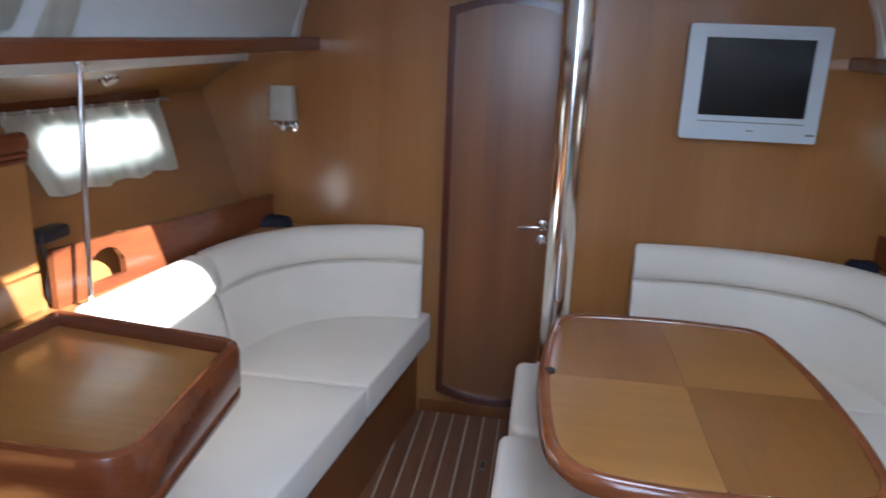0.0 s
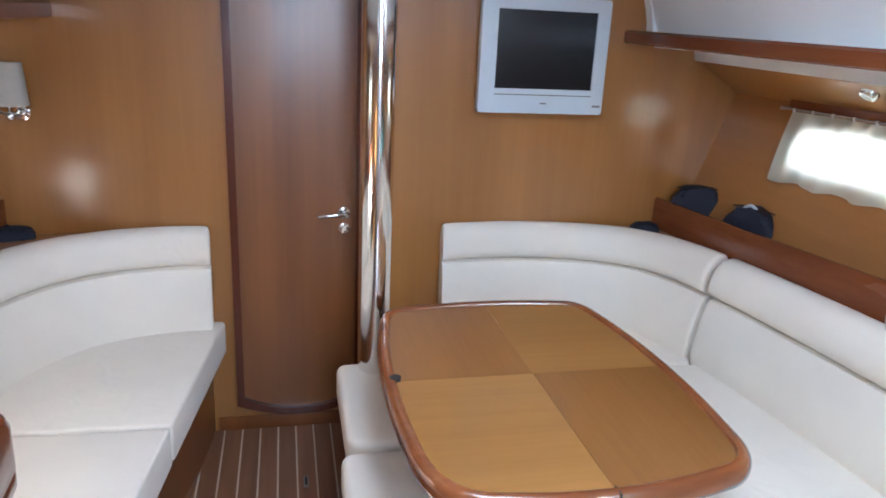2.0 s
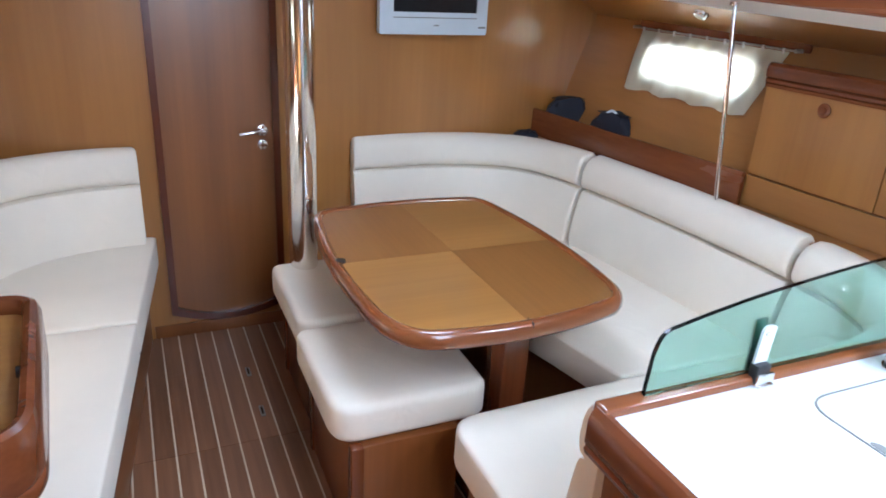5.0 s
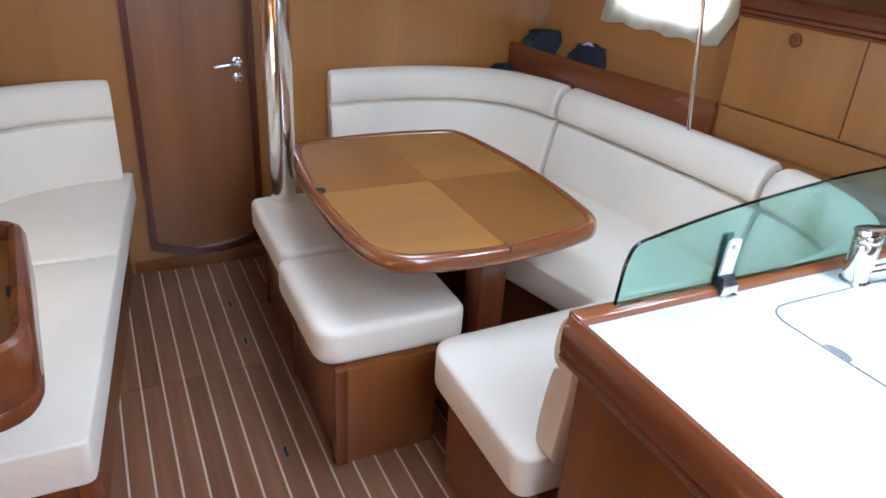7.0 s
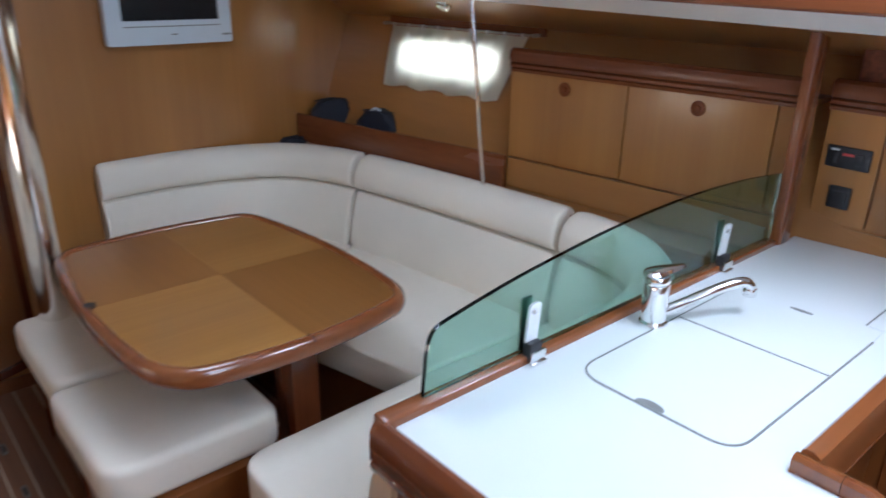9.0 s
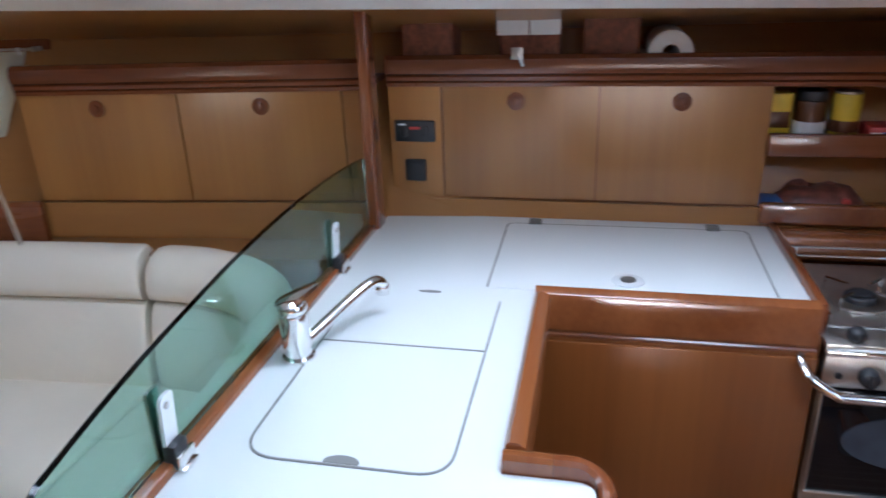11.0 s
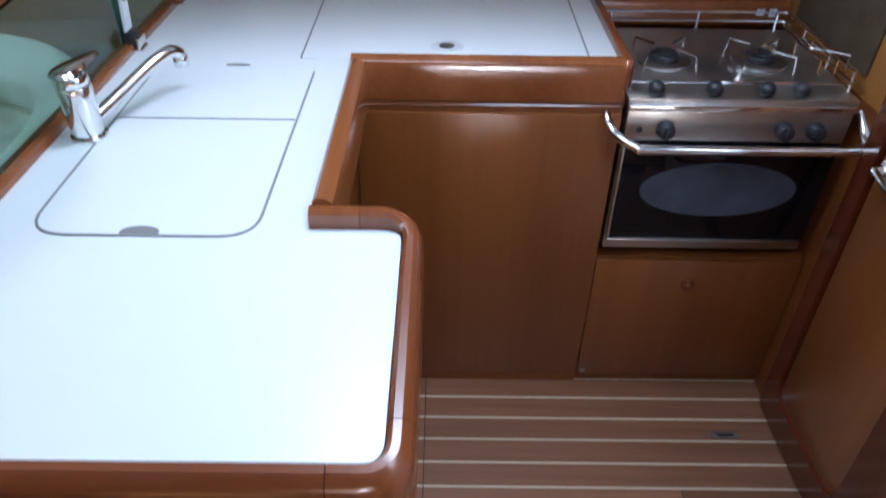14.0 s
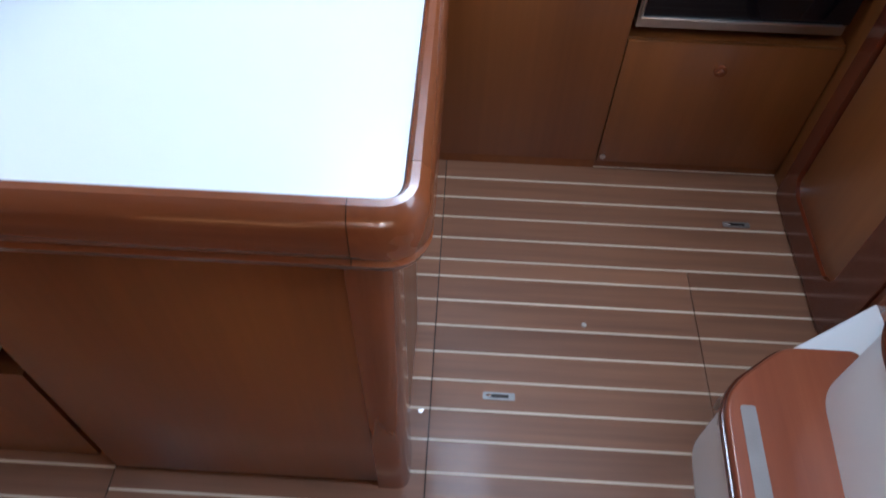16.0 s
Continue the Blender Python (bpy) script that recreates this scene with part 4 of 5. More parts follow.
def blend_sweep(path, first, last):
    """A sweep whose profile passes from the first into the last."""
    b, rings = bmesh.new(), []
    path = [Vector(p) for p in path]
    for i, p in enumerate(path):
        d = (path[min(i + 1, len(path) - 1)] - path[max(i - 1, 0)]).normalized()
        k = i / (len(path) - 1)
        k = k * k * (3 - 2 * k)
        rings.append([b.verts.new((p.x + d.y * (o + (o2 - o) * k), p.y - d.x * (o + (o2 - o) * k), z + (z2 - z) * k)) for (o, z), (o2, z2) in zip(first, last)])
    for a, c in zip(rings, rings[1:]):
        for j in range(len(first)):
            b.faces.new((a[j], a[(j + 1) % len(first)], c[(j + 1) % len(first)], c[j]))
    b.faces.new(rings[0])
    b.faces.new(rings[-1][::-1])
    return b


# mahogany fiddles round the worktop
PF = [(0.0, ZC - 0.005), (0.0, ZC + 0.006), (0.006, ZC + 0.011), (0.015, ZC + 0.010), (0.024, ZC + 0.001), (0.029, ZC - 0.012), (0.030, ZC - 0.060), (0.026, ZC - 0.068), (0.030, ZC - 0.074), (0.026, ZC - 0.086), (0.010, ZC - 0.090), (0.0, ZC - 0.086)]
part("end_rail", sweep([(0.613, 1.272), (0.613, 0.695)], PF), RED_Y, worktop)
c1 = rounded([(0.613, 0.694), (0.613, 0.638), (0.664, 0.638)], [0, 0.05, 0], 8)
part("corner_block", sweep(c1, [(o * 1.0, z) for o, z in PF]), RED_X, worktop, "turned mahogany corner block")
c2 = [(0.665, 0.638), (0.90, 0.638)]
PT = [(0.0, ZC - 0.005), (0.0, ZC + 0.022), (0.006, ZC + 0.028), (0.018, ZC + 0.028), (0.030, ZC + 0.020), (0.034, ZC + 0.006), (0.034, ZC - 0.062), (0.027, ZC - 0.068), (0.032, ZC - 0.074), (0.027, ZC - 0.088), (0.0, ZC - 0.088)]
PL = [(0.0, ZC - 0.005), (0.0, ZC + 0.006), (0.006, ZC + 0.011), (0.015, ZC + 0.010), (0.024, ZC + 0.001), (0.029, ZC - 0.012), (0.030, ZC - 0.062), (0.026, ZC - 0.068), (0.030, ZC - 0.074), (0.026, ZC - 0.087), (0.0, ZC - 0.087)]
part("side_rail", sweep(c2, PF), RED_X, worktop)
c3 = rounded([(0.901, 0.638), (1.014, 0.638), (1.014, 0.700)], [0, 0.05, 0], 8)
part("corner_block", blend_sweep(c3, PL, PT), RED_X, worktop, "curved mahogany corner piece")
part("notch_rail", sweep([(1.014, 0.701), (1.014, 0.7735)], PT), RIM, worktop)
part("inner_rail", sweep([(1.0485, 0.773), (1.5685, 0.773)], PT), RIM, worktop)
part("front_rail", sweep([(1.604, 0.7735), (1.604, 0.207)], PT), RIM, worktop)
part("stove_side_rail", box(1.60, 2.12, 0.187, 0.206, ZC - 0.09, ZC + 0.02, 0.004), RED_X, worktop)
part("glass_rail", box(0.60, 1.965, 1.245, 1.285, ZC - 0.09, ZC + 0.016, 0.006, 3), RIM, worktop)

# cabinets below the worktop
pen = thing("galley_peninsula", "brown veneered galley peninsula with mahogany corner post", "cabinet")
part("carcass", prism([(0.640, 1.27), (0.640, 0.665), (1.036, 0.665), (1.036, 0.80), (1.60, 0.80), (1.60, 1.27)], 0.0, ZC - 0.036), CABINET, pen)
part("end_panel", box(0.628, 0.640, 0.70, 1.255, 0.03, ZC - 0.09, 0.003), CABINET, pen)
part("corner_post", prism(rounded([(0.624, 0.715), (0.624, 0.652), (0.700, 0.652), (0.700, 0.715)], [0.0, 0.04, 0.0, 0.0], 6), 0.0, ZC - 0.085), RED_Z, pen, "rounded mahogany corner post")
part("hinge", cyl((0.76, 0.660, 0.62), (0.76, 0.650, 0.62), 0.010, 12), CABINET, pen)
run = thing("galley_cabinet", "brown veneered galley cabinet under the icebox", "cabinet")
part("carcass", prism([(1.575, 0.80), (1.575, 0.2005), (2.12, 0.2005), (2.12, 1.26), (1.603, 1.26), (1.603, 0.80)], 0.0, ZC - 0.036), CABINET, run)
part("front_panel", box(1.568, 1.575, 0.2005, 0.77, 0.035, ZC - 0.09, 0.002), CABINET, run)
ovb = thing("base_cabinet", "brown veneered drawer below the cooker", "cabinet")
part("carcass", box(1.58, 2.12, -0.315, 0.199, 0.0, 0.442), CABINET, ovb)
part("front", box(1.566, 1.58, -0.312, 0.1985, 0.035, 0.440, 0.002), CABINET, ovb)
# thin brown sheet, darker than the amber bulkhead it covers beside the cooker
part("recess_side", box(1.500, 1.985, -0.3195, -0.3160, 0.0, 0.860), CABINET, ovb)
b = cyl((1.566, -0.040, 0.368), (1.556, -0.040, 0.368), 0.016, 20, rim=0.002)
cyl((1.557, -0.040, 0.368), (1.549, -0.040, 0.368), 0.009, 16, bm=b, rim=0.002)
part("knob", b, RED_Z, ovb, "small mahogany knob")
part("catch", cyl((1.567, 0.185, 0.055), (1.561, 0.185, 0.055), 0.008, 12), STEEL, ovb)

# glass screen with its clamps
gs = thing("glass_screen", "green tinted glass screen with rising curved top on the galley edge", "glass screen")
tops = [(0.693, 0.937), (0.700, 1.02), (0.716, 1.058), (0.76, 1.072), (0.90, 1.098), (1.05, 1.118), (1.25, 1.138), (1.5, 1.148), (1.75, 1.142), (1.955, 1.125), (1.955, 0.937)]
outline = [tops[0]] + [(p.x, p.y) for p in smooth_line([(x, z, 0) for x, z in tops[1:-1]], 5)] + [tops[-1]]
part("pane", holed(outline, [], lambda u, v, d: (u, 1.262 + d, v), 0.010), GREEN, gs)
for x in (0.954, 1.672):
    part("clamp_foot", box(x - 0.017, x + 0.017, 1.238, 1.2615, 0.918, 0.964, 0.004), BLACK, gs, "black clamp foot")
    bm = box(x - 0.020, x + 0.020, 1.226, 1.250, 0.9205, 0.9275, 0.002)
    box(x - 0.020, x + 0.020, 1.230, 1.237, 0.926, 0.950, 0.002, bm=bm)
    part("clamp_base", bm, CHROME, gs, "chrome clamp base")
    blade = rounded([(x - 0.016, 0.955), (x + 0.016, 0.955), (x + 0.016, 1.046), (x - 0.016, 1.046)], [0.002, 0.002, 0.013, 0.013], 5)
    bm = holed(blade, [], lambda u, v, d: (u, 1.2585 - 0.010 * ((v - 0.955) / 0.11) ** 2 - d, v), 0.006)
    part("clamp_plate", bm, LIT_METAL, gs, "polished clamp plate")
    part("clamp_screw", cyl((x - 0.006, 1.2485, 1.030), (x - 0.006, 1.2435, 1.030), 0.006, 14, rim=0.001), CHROME, gs)
    part("clamp_back", box(x - 0.015, x + 0.015, 1.2735, 1.28, 0.937, 1.05, 0.003), STEEL, gs)

# tap
tap = thing("mixer_tap", "chrome single-lever mixer tap with long swivel spout", "tap")
bm = cyl((1.276, 1.190, ZC), (1.276, 1.190, ZC + 0.008), 0.031, 32, rim=0.002)
cyl((1.276, 1.190, ZC + 0.007), (1.274, 1.191, ZC + 0.098), 0.0265, 32, 0.0285, bm=bm, rim=0.003)
part("body", bm, CHROME, tap)
bm = cyl((1.274, 1.191, ZC + 0.0985), (1.273, 1.192, ZC + 0.116), 0.0285, 32, 0.026, rim=0.004)
way, off = Vector((0.872, -0.490, 0)), Vector((0.490, 0.872, 0))
lever = bmesh.new()
rings = []
for u, w, h in ((-0.028, 0.014, 0.005), (-0.017, 0.022, 0.008), (0.002, 0.023, 0.009), (0.026, 0.017, 0.007), (0.048, 0.012, 0.005), (0.060, 0.007, 0.003)):
    c = Vector((1.273, 1.192, ZC + 0.119 + 0.16 * (u + 0.03))) + way * u
    rings.append([lever.verts.new(c + off * (w * k) + Vector((0, 0, h * j))) for k, j in ((-1, -0.5), (-0.8, 0.5), (0, 0.9), (0.8, 0.5), (1, -0.5), (0, -1))])
for a, c in zip(rings, rings[1:]):
    for j in range(6):
        lever.faces.new((a[j], a[(j + 1) % 6], c[(j + 1) % 6], c[j]))
lever.faces.new(rings[0])
lever.faces.new(rings[-1][::-1])
part("lever", merge(bm, lever), CHROME, tap, "flat blade lever")
bm = tube(smooth_line([(1.28, 1.185, ZC + 0.024), (1.34, 1.153, ZC + 0.046), (1.41, 1.112, ZC + 0.076), (1.45, 1.090, ZC + 0.084), (1.466, 1.080, ZC + 0.075), (1.468, 1.079, ZC + 0.062)], 6), 0.012, 14)
cyl((1.468, 1.079, ZC + 0.050), (1.468, 1.079, ZC + 0.070), 0.0145, 18, bm=bm, rim=0.002)
part("spout", bm, CHROME, tap)

# galley lockers on the hull side
gl = locker_run(1, [(2.112, 1.232), (2.112, -0.316)], [(1.230, 1.082), (1.076, 0.658), (0.654, 0.232)], [0.875, 0.448], "galley_locker", "amber veneered galley locker with two doors and open shelves", body=False)
part("body", prism([(2.124, 1.232), (2.124, 0.228), (2.40, 0.228), (2.40, 1.232)], 0.86, 1.295), CABINET, gl)
part("niche_back", box(2.33, 2.36, -0.316, 0.226, 0.86, 1.295), CABINET, gl)
part("niche_side", box(2.10, 2.36, -0.318, -0.285, 0.98, 1.295, 0.002), CABINET, gl)
part("shelf_board", box(2.118, 2.33, -0.288, 0.230, 1.128, 1.146), CABINET, gl)
part("shelf_lip", box(2.096, 2.118, -0.290, 0.230, 1.113, 1.172, 0.005, 3), RED_Y, gl, "mahogany shelf lip")
part("shelf_board", box(2.118, 2.33, -0.288, 0.230, 0.940, 0.958), CABINET, gl)
part("shelf_lip", box(2.092, 2.118, -0.300, 0.230, 0.930, 0.988, 0.008, 3), RIM, gl, "mahogany shelf lip")
part("back_rail", box(2.02, 2.098, -0.3185, 0.186, 0.86, 0.929, 0.016, 4), RIM, gl, "mahogany rail behind the cooker")
post = thing("galley_post", "slim mahogany post between saloon and galley lockers", "post")
part("shaft", box(1.968, 2.035, 1.238, 1.268, 0.90, 1.555, 0.006, 3), RIM_Z, post)

# switch panels
sw = thing("switch_panel", "black switch panel with red markings on the galley locker", "switch panel")
part("plate", box(2.104, 2.1135, 1.100, 1.216, 1.136, 1.196, 0.004), BLACK, sw)
part("rocker", box(2.100, 2.108, 1.180, 1.200, 1.150, 1.182, 0.002), BLACK, sw)
part("rocker", box(2.100, 2.108, 1.118, 1.138, 1.150, 1.182, 0.002), BLACK, sw)
part("gauge", box(2.1025, 2.106, 1.143, 1.172, 1.172, 1.179), REDBOX, sw)
part("gauge", box(2.1025, 2.106, 1.130, 1.136, 1.152, 1.176), REDBOX, sw)
part("gauge_label", box(2.1025, 2.106, 1.183, 1.204, 1.183, 1.188), PAPER, sw)
so = thing("wall_socket", "black square wall socket on the galley locker", "socket")
part("plate", box(2.103, 2.1135, 1.130, 1.190, 1.022, 1.086, 0.005), BLACK, so)
part("insert", box(2.100, 2.105, 1.140, 1.180, 1.034, 1.074, 0.003), BLACK, so)

# things on the galley shelves
def basket(y0, y1, label, h=0.145, depth=0.16):
    t = thing("basket", label, "basket", "baskets on the shelf")
    x0, x1, z0 = 2.150, 2.150 + depth, 1.313
    b = holed(rounded([(x0, y0), (x1, y0), (x1, y1), (x0, y1)], 0.012, 3), [rounded([(x0 + 0.008, y0 + 0.008), (x1 - 0.008, y0 + 0.008), (x1 - 0.008, y1 - 0.008), (x0 + 0.008, y1 - 0.008)], 0.008, 3)],
              lambda u, v, d: (u, v, z0 + d), h)
    part("wall", b, WICKER, t)
    part("bottom", box(x0 + 0.006, x1 - 0.006, y0 + 0.006, y1 - 0.006, z0, z0 + 0.008), WICKER, t)
    part("rim", ring_sweep(rounded([(x0, y0), (x1, y0), (x1, y1), (x0, y1)], 0.012, 3), [(-0.010, z0 + h - 0.004), (0.004, z0 + h - 0.004), (0.004, z0 + h + 0.006), (-0.010, z0 + h + 0.006)]), WICKER, t)
    return t


basket(1.050, 1.195, "brown woven basket on the galley shelf")
basket(0.765, 0.925, "brown woven basket holding folded white cloths")
basket(0.560, 0.705, "brown woven basket on the galley shelf")
nap = thing("folded_cloth", "folded white cloths in the basket", "cloth")
for k in range(3):
    part("layer", box(2.165, 2.29, 0.778 + 0.004 * k, 0.915 - 0.003 * k, 1.440 + 0.013 * k, 1.452 + 0.013 * k, 0.005), PAPER, nap)
for y0, y1 in ((0.762, 0.842), (0.846, 0.930)):
    part("hanging_fold", box(2.140, 2.146, y0, y1, 1.418, 1.470, 0.002), PAPER, nap)
    part("fold_top", box(2.140, 2.20, y0, y1, 1.466, 1.474, 0.003), PAPER, nap)
cl = thing("crumpled_cloth", "crumpled pale cloth in the basket", "cloth")
for k, (yy, xx, r) in enumerate(((1.10, 2.21, 0.030), (1.14, 2.22, 0.026), (0.63, 2.21, 0.030))):
    part("fold", ball((xx, yy, 1.452), r, squash=(1.2, 1.5, 0.8)), PAPER if k < 2 else PAD, cl)
roll = thing("kitchen_roll", "white kitchen roll lying on the galley shelf", "paper roll")
b = bmesh.new()
rows = []
for x, r in ((2.135, 0.056), (2.133, 0.053), (2.133, 0.021), (2.34, 0.021), (2.34, 0.056)):
    rows.append([b.verts.new((x, 0.484 + r * math.cos(a), 1.3695 + r * math.sin(a))) for a in [2 * math.pi * k / 32 for k in range(32)]])
rows.append(rows[0])
for a, c in zip(rows, rows[1:]):
    for j in range(32):
        b.faces.new((a[j], a[(j + 1) % 32], c[(j + 1) % 32], c[j]))
part("paper", b, PAPER, roll)
bm = bmesh.new()
vs = [bm.verts.new(p) for p in ((2.14, 0.548, 1.375), (2.14, 0.562, 1.33), (2.16, 0.575, 1.314), (2.30, 0.575, 1.314), (2.30, 0.562, 1.33), (2.30, 0.548, 1.375))]
bm.faces.new((vs[0], vs[1], vs[4], vs[5]))
bm.faces.new((vs[1], vs[2], vs[3], vs[4]))
bmesh.ops.solidify(bm, geom=bm.faces[:], thickness=0.0015)
part("loose_sheet", bm, PAPER, roll)
key = thing("key_tag", "small grey key with tag hanging over the shelf rail", "key")
bm = box(2.088, 2.092, 0.855, 0.885, 1.362, 1.392, 0.001)
tube([(2.09, 0.87, 1.376), (2.087, 0.86, 1.36), (2.087, 0.855, 1.345)], 0.004, 6, bm)
part("blade", bm, STEEL, key)
board = thing("chopping_board", "flat pale board lying on the galley shelf", "board")
part("plank", box(2.15, 2.33, 0.02, 0.30, 1.314, 1.330, 0.004), HOLLY, board)


def packet(name, label, cat, mats, x0, x1, y0, y1, z0, z1, r=0.006):
    t = thing(name, label, cat, "groceries on the open shelves")
    part("body", box(x0, x1, y0, y1, z0, z1, r), mats[0], t)
    if len(mats) > 1:
        part("label_band", box(x0 - 0.0015, x0 + 0.004, y0 + 0.004, y1 - 0.004, z0 + (z1 - z0) * 0.25, z0 + (z1 - z0) * 0.6, 0.001), mats[1], t)
    return t


packet("coffee_packet", "yellow coffee packet on the open shelf", "packet", (YELLOW, BROWNJAR), 2.15, 2.21, 0.172, 0.226, 1.147, 1.265)
jar = thing("brown_jar", "brown glass jar with white label and dark lid", "jar", "groceries on the open shelves")
part("glass", cyl((2.18, 0.122, 1.147), (2.18, 0.122, 1.245), 0.038, 28, rim=0.006), BROWNJAR, jar)
part("lid", cyl((2.18, 0.122, 1.245), (2.18, 0.122, 1.270), 0.037, 28, rim=0.004), BLACK, jar, "dark lid")
part("label_band", cyl((2.18, 0.122, 1.158), (2.18, 0.122, 1.192), 0.0387, 28), PAPER, jar, "white paper label")
tin = thing("yellow_tin", "yellow tin with brown print on the open shelf", "tin", "groceries on the open shelves")
part("can", cyl((2.18, 0.038, 1.147), (2.18, 0.038, 1.262), 0.034, 28, rim=0.003), YELLOW, tin)
part("label_band", cyl((2.18, 0.038, 1.165), (2.18, 0.038, 1.195), 0.0347, 28), BROWNJAR, tin)
part("lid", cyl((2.18, 0.038, 1.262), (2.18, 0.038, 1.267), 0.032, 28), STEEL, tin)
packet("flat_packet", "small red and white packet on the open shelf", "packet", (REDBOX, PAPER), 2.14, 2.22, -0.130, -0.012, 1.147, 1.183)
packet("flat_packet", "small blue packet on the open shelf", "packet", (BLUE, PAPER), 2.125, 2.16, -0.085, -0.040, 1.147, 1.170)
packet("flat_packet", "small red packet on the open shelf", "packet", (REDBOX,), 2.14, 2.20, -0.200, -0.138, 1.147, 1.176)
packet("flat_packet", "grey green packet on the open shelf", "packet", (SPLASH, PAPER), 2.122, 2.138, -0.20, -0.10, 1.147, 1.162)
packet("flat_packet", "blue packet on the lower open shelf", "packet", (BLUE,), 2.125, 2.20, 0.165, 0.226, 0.959, 0.985)
cb = thing("crisp_bag", "shiny brown plastic food bag lying on the lower shelf", "bag", "groceries on the open shelves")
b = bmesh.new()
bmesh.ops.create_grid(b, x_segments=14, y_segments=10, size=0.5)
for v in b.verts:
    u, w = v.co.x, v.co.y
    h = 0.05 * (1 - (2 * u) ** 4) * (1 - (2 * w) ** 4) * (1 + 0.5 * noise.noise(Vector((u * 7, w * 7, 1))))
    v.co = (2.20 + w * 0.13, 0.07 + u * 0.24, 0.960 + max(h, 0.002))
b2 = bmesh.ops.solidify(b, geom=b.faces[:], thickness=0.002)
part("film", b, RUST, cb)
part("mark", box(2.135, 2.15, 0.0, 0.02, 0.975, 0.992, 0.004), REDBOX, cb)

# ---------------------------------------------------------------- cooker
ck = thing("cooker", "stainless steel gimballed marine cooker with oven and pot rails", "cooker")
cx0, cx1, cy0, cy1 = 1.565, 1.985, -0.290, 0.190
part("body", box(cx0 + 0.012, cx1, cy0, cy1, 0.47, 0.862, 0.004), STEEL, ck)
part("hob_tray", box(cx0 - 0.004, cx1, cy0 - 0.004, cy1 + 0.004, 0.858, 0.872, 0.004), STEEL_LIT, ck)
part("control_panel", box(cx0 - 0.002, cx0 + 0.014, cy0, cy1, 0.772, 0.845, 0.003), STEEL, ck)
part("front_lip", box(cx0 - 0.012, cx0 + 0.012, cy0 - 0.002, cy1 + 0.002, 0.846, 0.860, 0.004), CHROME, ck)
od = part("oven_door", box(cx0 - 0.004, cx0 + 0.012, cy0 + 0.004, cy1 - 0.004, 0.508, 0.766, 0.004), OVENGLASS, ck, "black glass oven door")
oval = [(-0.045 + 0.178 * math.cos(a), 0.650 + 0.070 * math.sin(a)) for a in [2 * math.pi * k / 48 for k in range(48)]]
part("window", holed(oval, [], lambda u, v, d: (cx0 - 0.0075 + d, u, v), 0.004), OVENWIN, od, "grey oval oven window")
part("bottom_strip", box(cx0 - 0.010, cx0 + 0.004, cy0 + 0.02, cy1 - 0.002, 0.502, 0.512, 0.003), STEEL, od)
part("side_strip", box(cx0 - 0.007, cx0 + 0.004, cy1 - 0.008, cy1 - 0.001, 0.512, 0.766, 0.002), STEEL, od)
part("handle", tube([(cx0 - 0.004, cy1 - 0.02, 0.758), (cx0 - 0.020, cy1 - 0.03, 0.754), (cx0 - 0.020, cy0 + 0.03, 0.754), (cx0 - 0.004, cy0 + 0.02, 0.758)], 0.006, 10), CHROME, od)
bar = smooth_line([(cx0 + 0.02, cy1 + 0.045, 0.835), (cx0 - 0.035, cy1 + 0.035, 0.812), (cx0 - 0.062, cy1 - 0.01, 0.790), (cx0 - 0.066, cy1 - 0.06, 0.786), (cx0 - 0.066, cy0 + 0.05, 0.786), (cx0 - 0.060, cy0 - 0.01, 0.788), (cx0 - 0.03, cy0 - 0.024, 0.80), (cx0 + 0.02, cy0 - 0.027, 0.835)], 6)
part("guard_bar", tube(bar, 0.010, 12), CHROME, ck, "bent chrome guard bar")
for y in (0.105, -0.150, -0.218):
    b = cyl((cx0 - 0.002, y, 0.803), (cx0 - 0.026, y, 0.803), 0.021, 24, 0.017, rim=0.003)
    box(cx0 - 0.032, cx0 - 0.02, y - 0.004, y + 0.004, 0.788, 0.818, 0.002, bm=b)
    part("oven_knob", b, BLACK, ck, "black control knob")
part("igniter", cyl((cx0 - 0.002, 0.160, 0.80), (cx0 - 0.006, 0.160, 0.80), 0.007, 12), BLACK, ck)
for y in (0.135, 0.012, -0.098, -0.172):
    part("hob_knob", ball((cx0 + 0.016, y, 0.887), 0.018, squash=(1, 1, 0.95)), BLACK, ck, "black round rail knob")
for bx, by in ((1.76, 0.075), (1.76, -0.145)):
    b = cyl((bx, by, 0.872), (bx, by, 0.880), 0.062, 32, rim=0.003)
    part("burner_dish", b, STEEL, ck)
    b = cyl((bx, by, 0.880), (bx, by, 0.894), 0.036, 28, 0.032, rim=0.003)
    cyl((bx, by, 0.894), (bx, by, 0.900), 0.024, 24, bm=b, rim=0.002)
    part("burner_cap", b, BLACK, ck, "black burner cap")
    for k in range(4):
        a = math.pi / 4 + k * math.pi / 2
        part("pan_support", tube([(bx + 0.085 * math.cos(a), by + 0.085 * math.sin(a), 0.874), (bx + 0.08 * math.cos(a), by + 0.08 * math.sin(a), 0.908), (bx + 0.03 * math.cos(a), by + 0.03 * math.sin(a), 0.908)], 0.003, 6), CHROME, ck)
rail = [(cx0 + 0.03, cy0 + 0.006), (cx1 - 0.01, cy0 + 0.006), (cx1 - 0.01, cy1 - 0.006), (cx0 + 0.03, cy1 - 0.006)]
for zz in (0.895, 0.918):
    pts = [(x, y, zz) for x, y in rounded(rail, [0, 0.015, 0.015, 0], 4)]
    part("pot_rail", tube(pts, 0.0032, 8), CHROME, ck)
part("front_rail", tube([(cx0 + 0.03, cy0 + 0.006, 0.895), (cx0 + 0.03, cy1 - 0.006, 0.895)], 0.0024, 8), CHROME, ck)
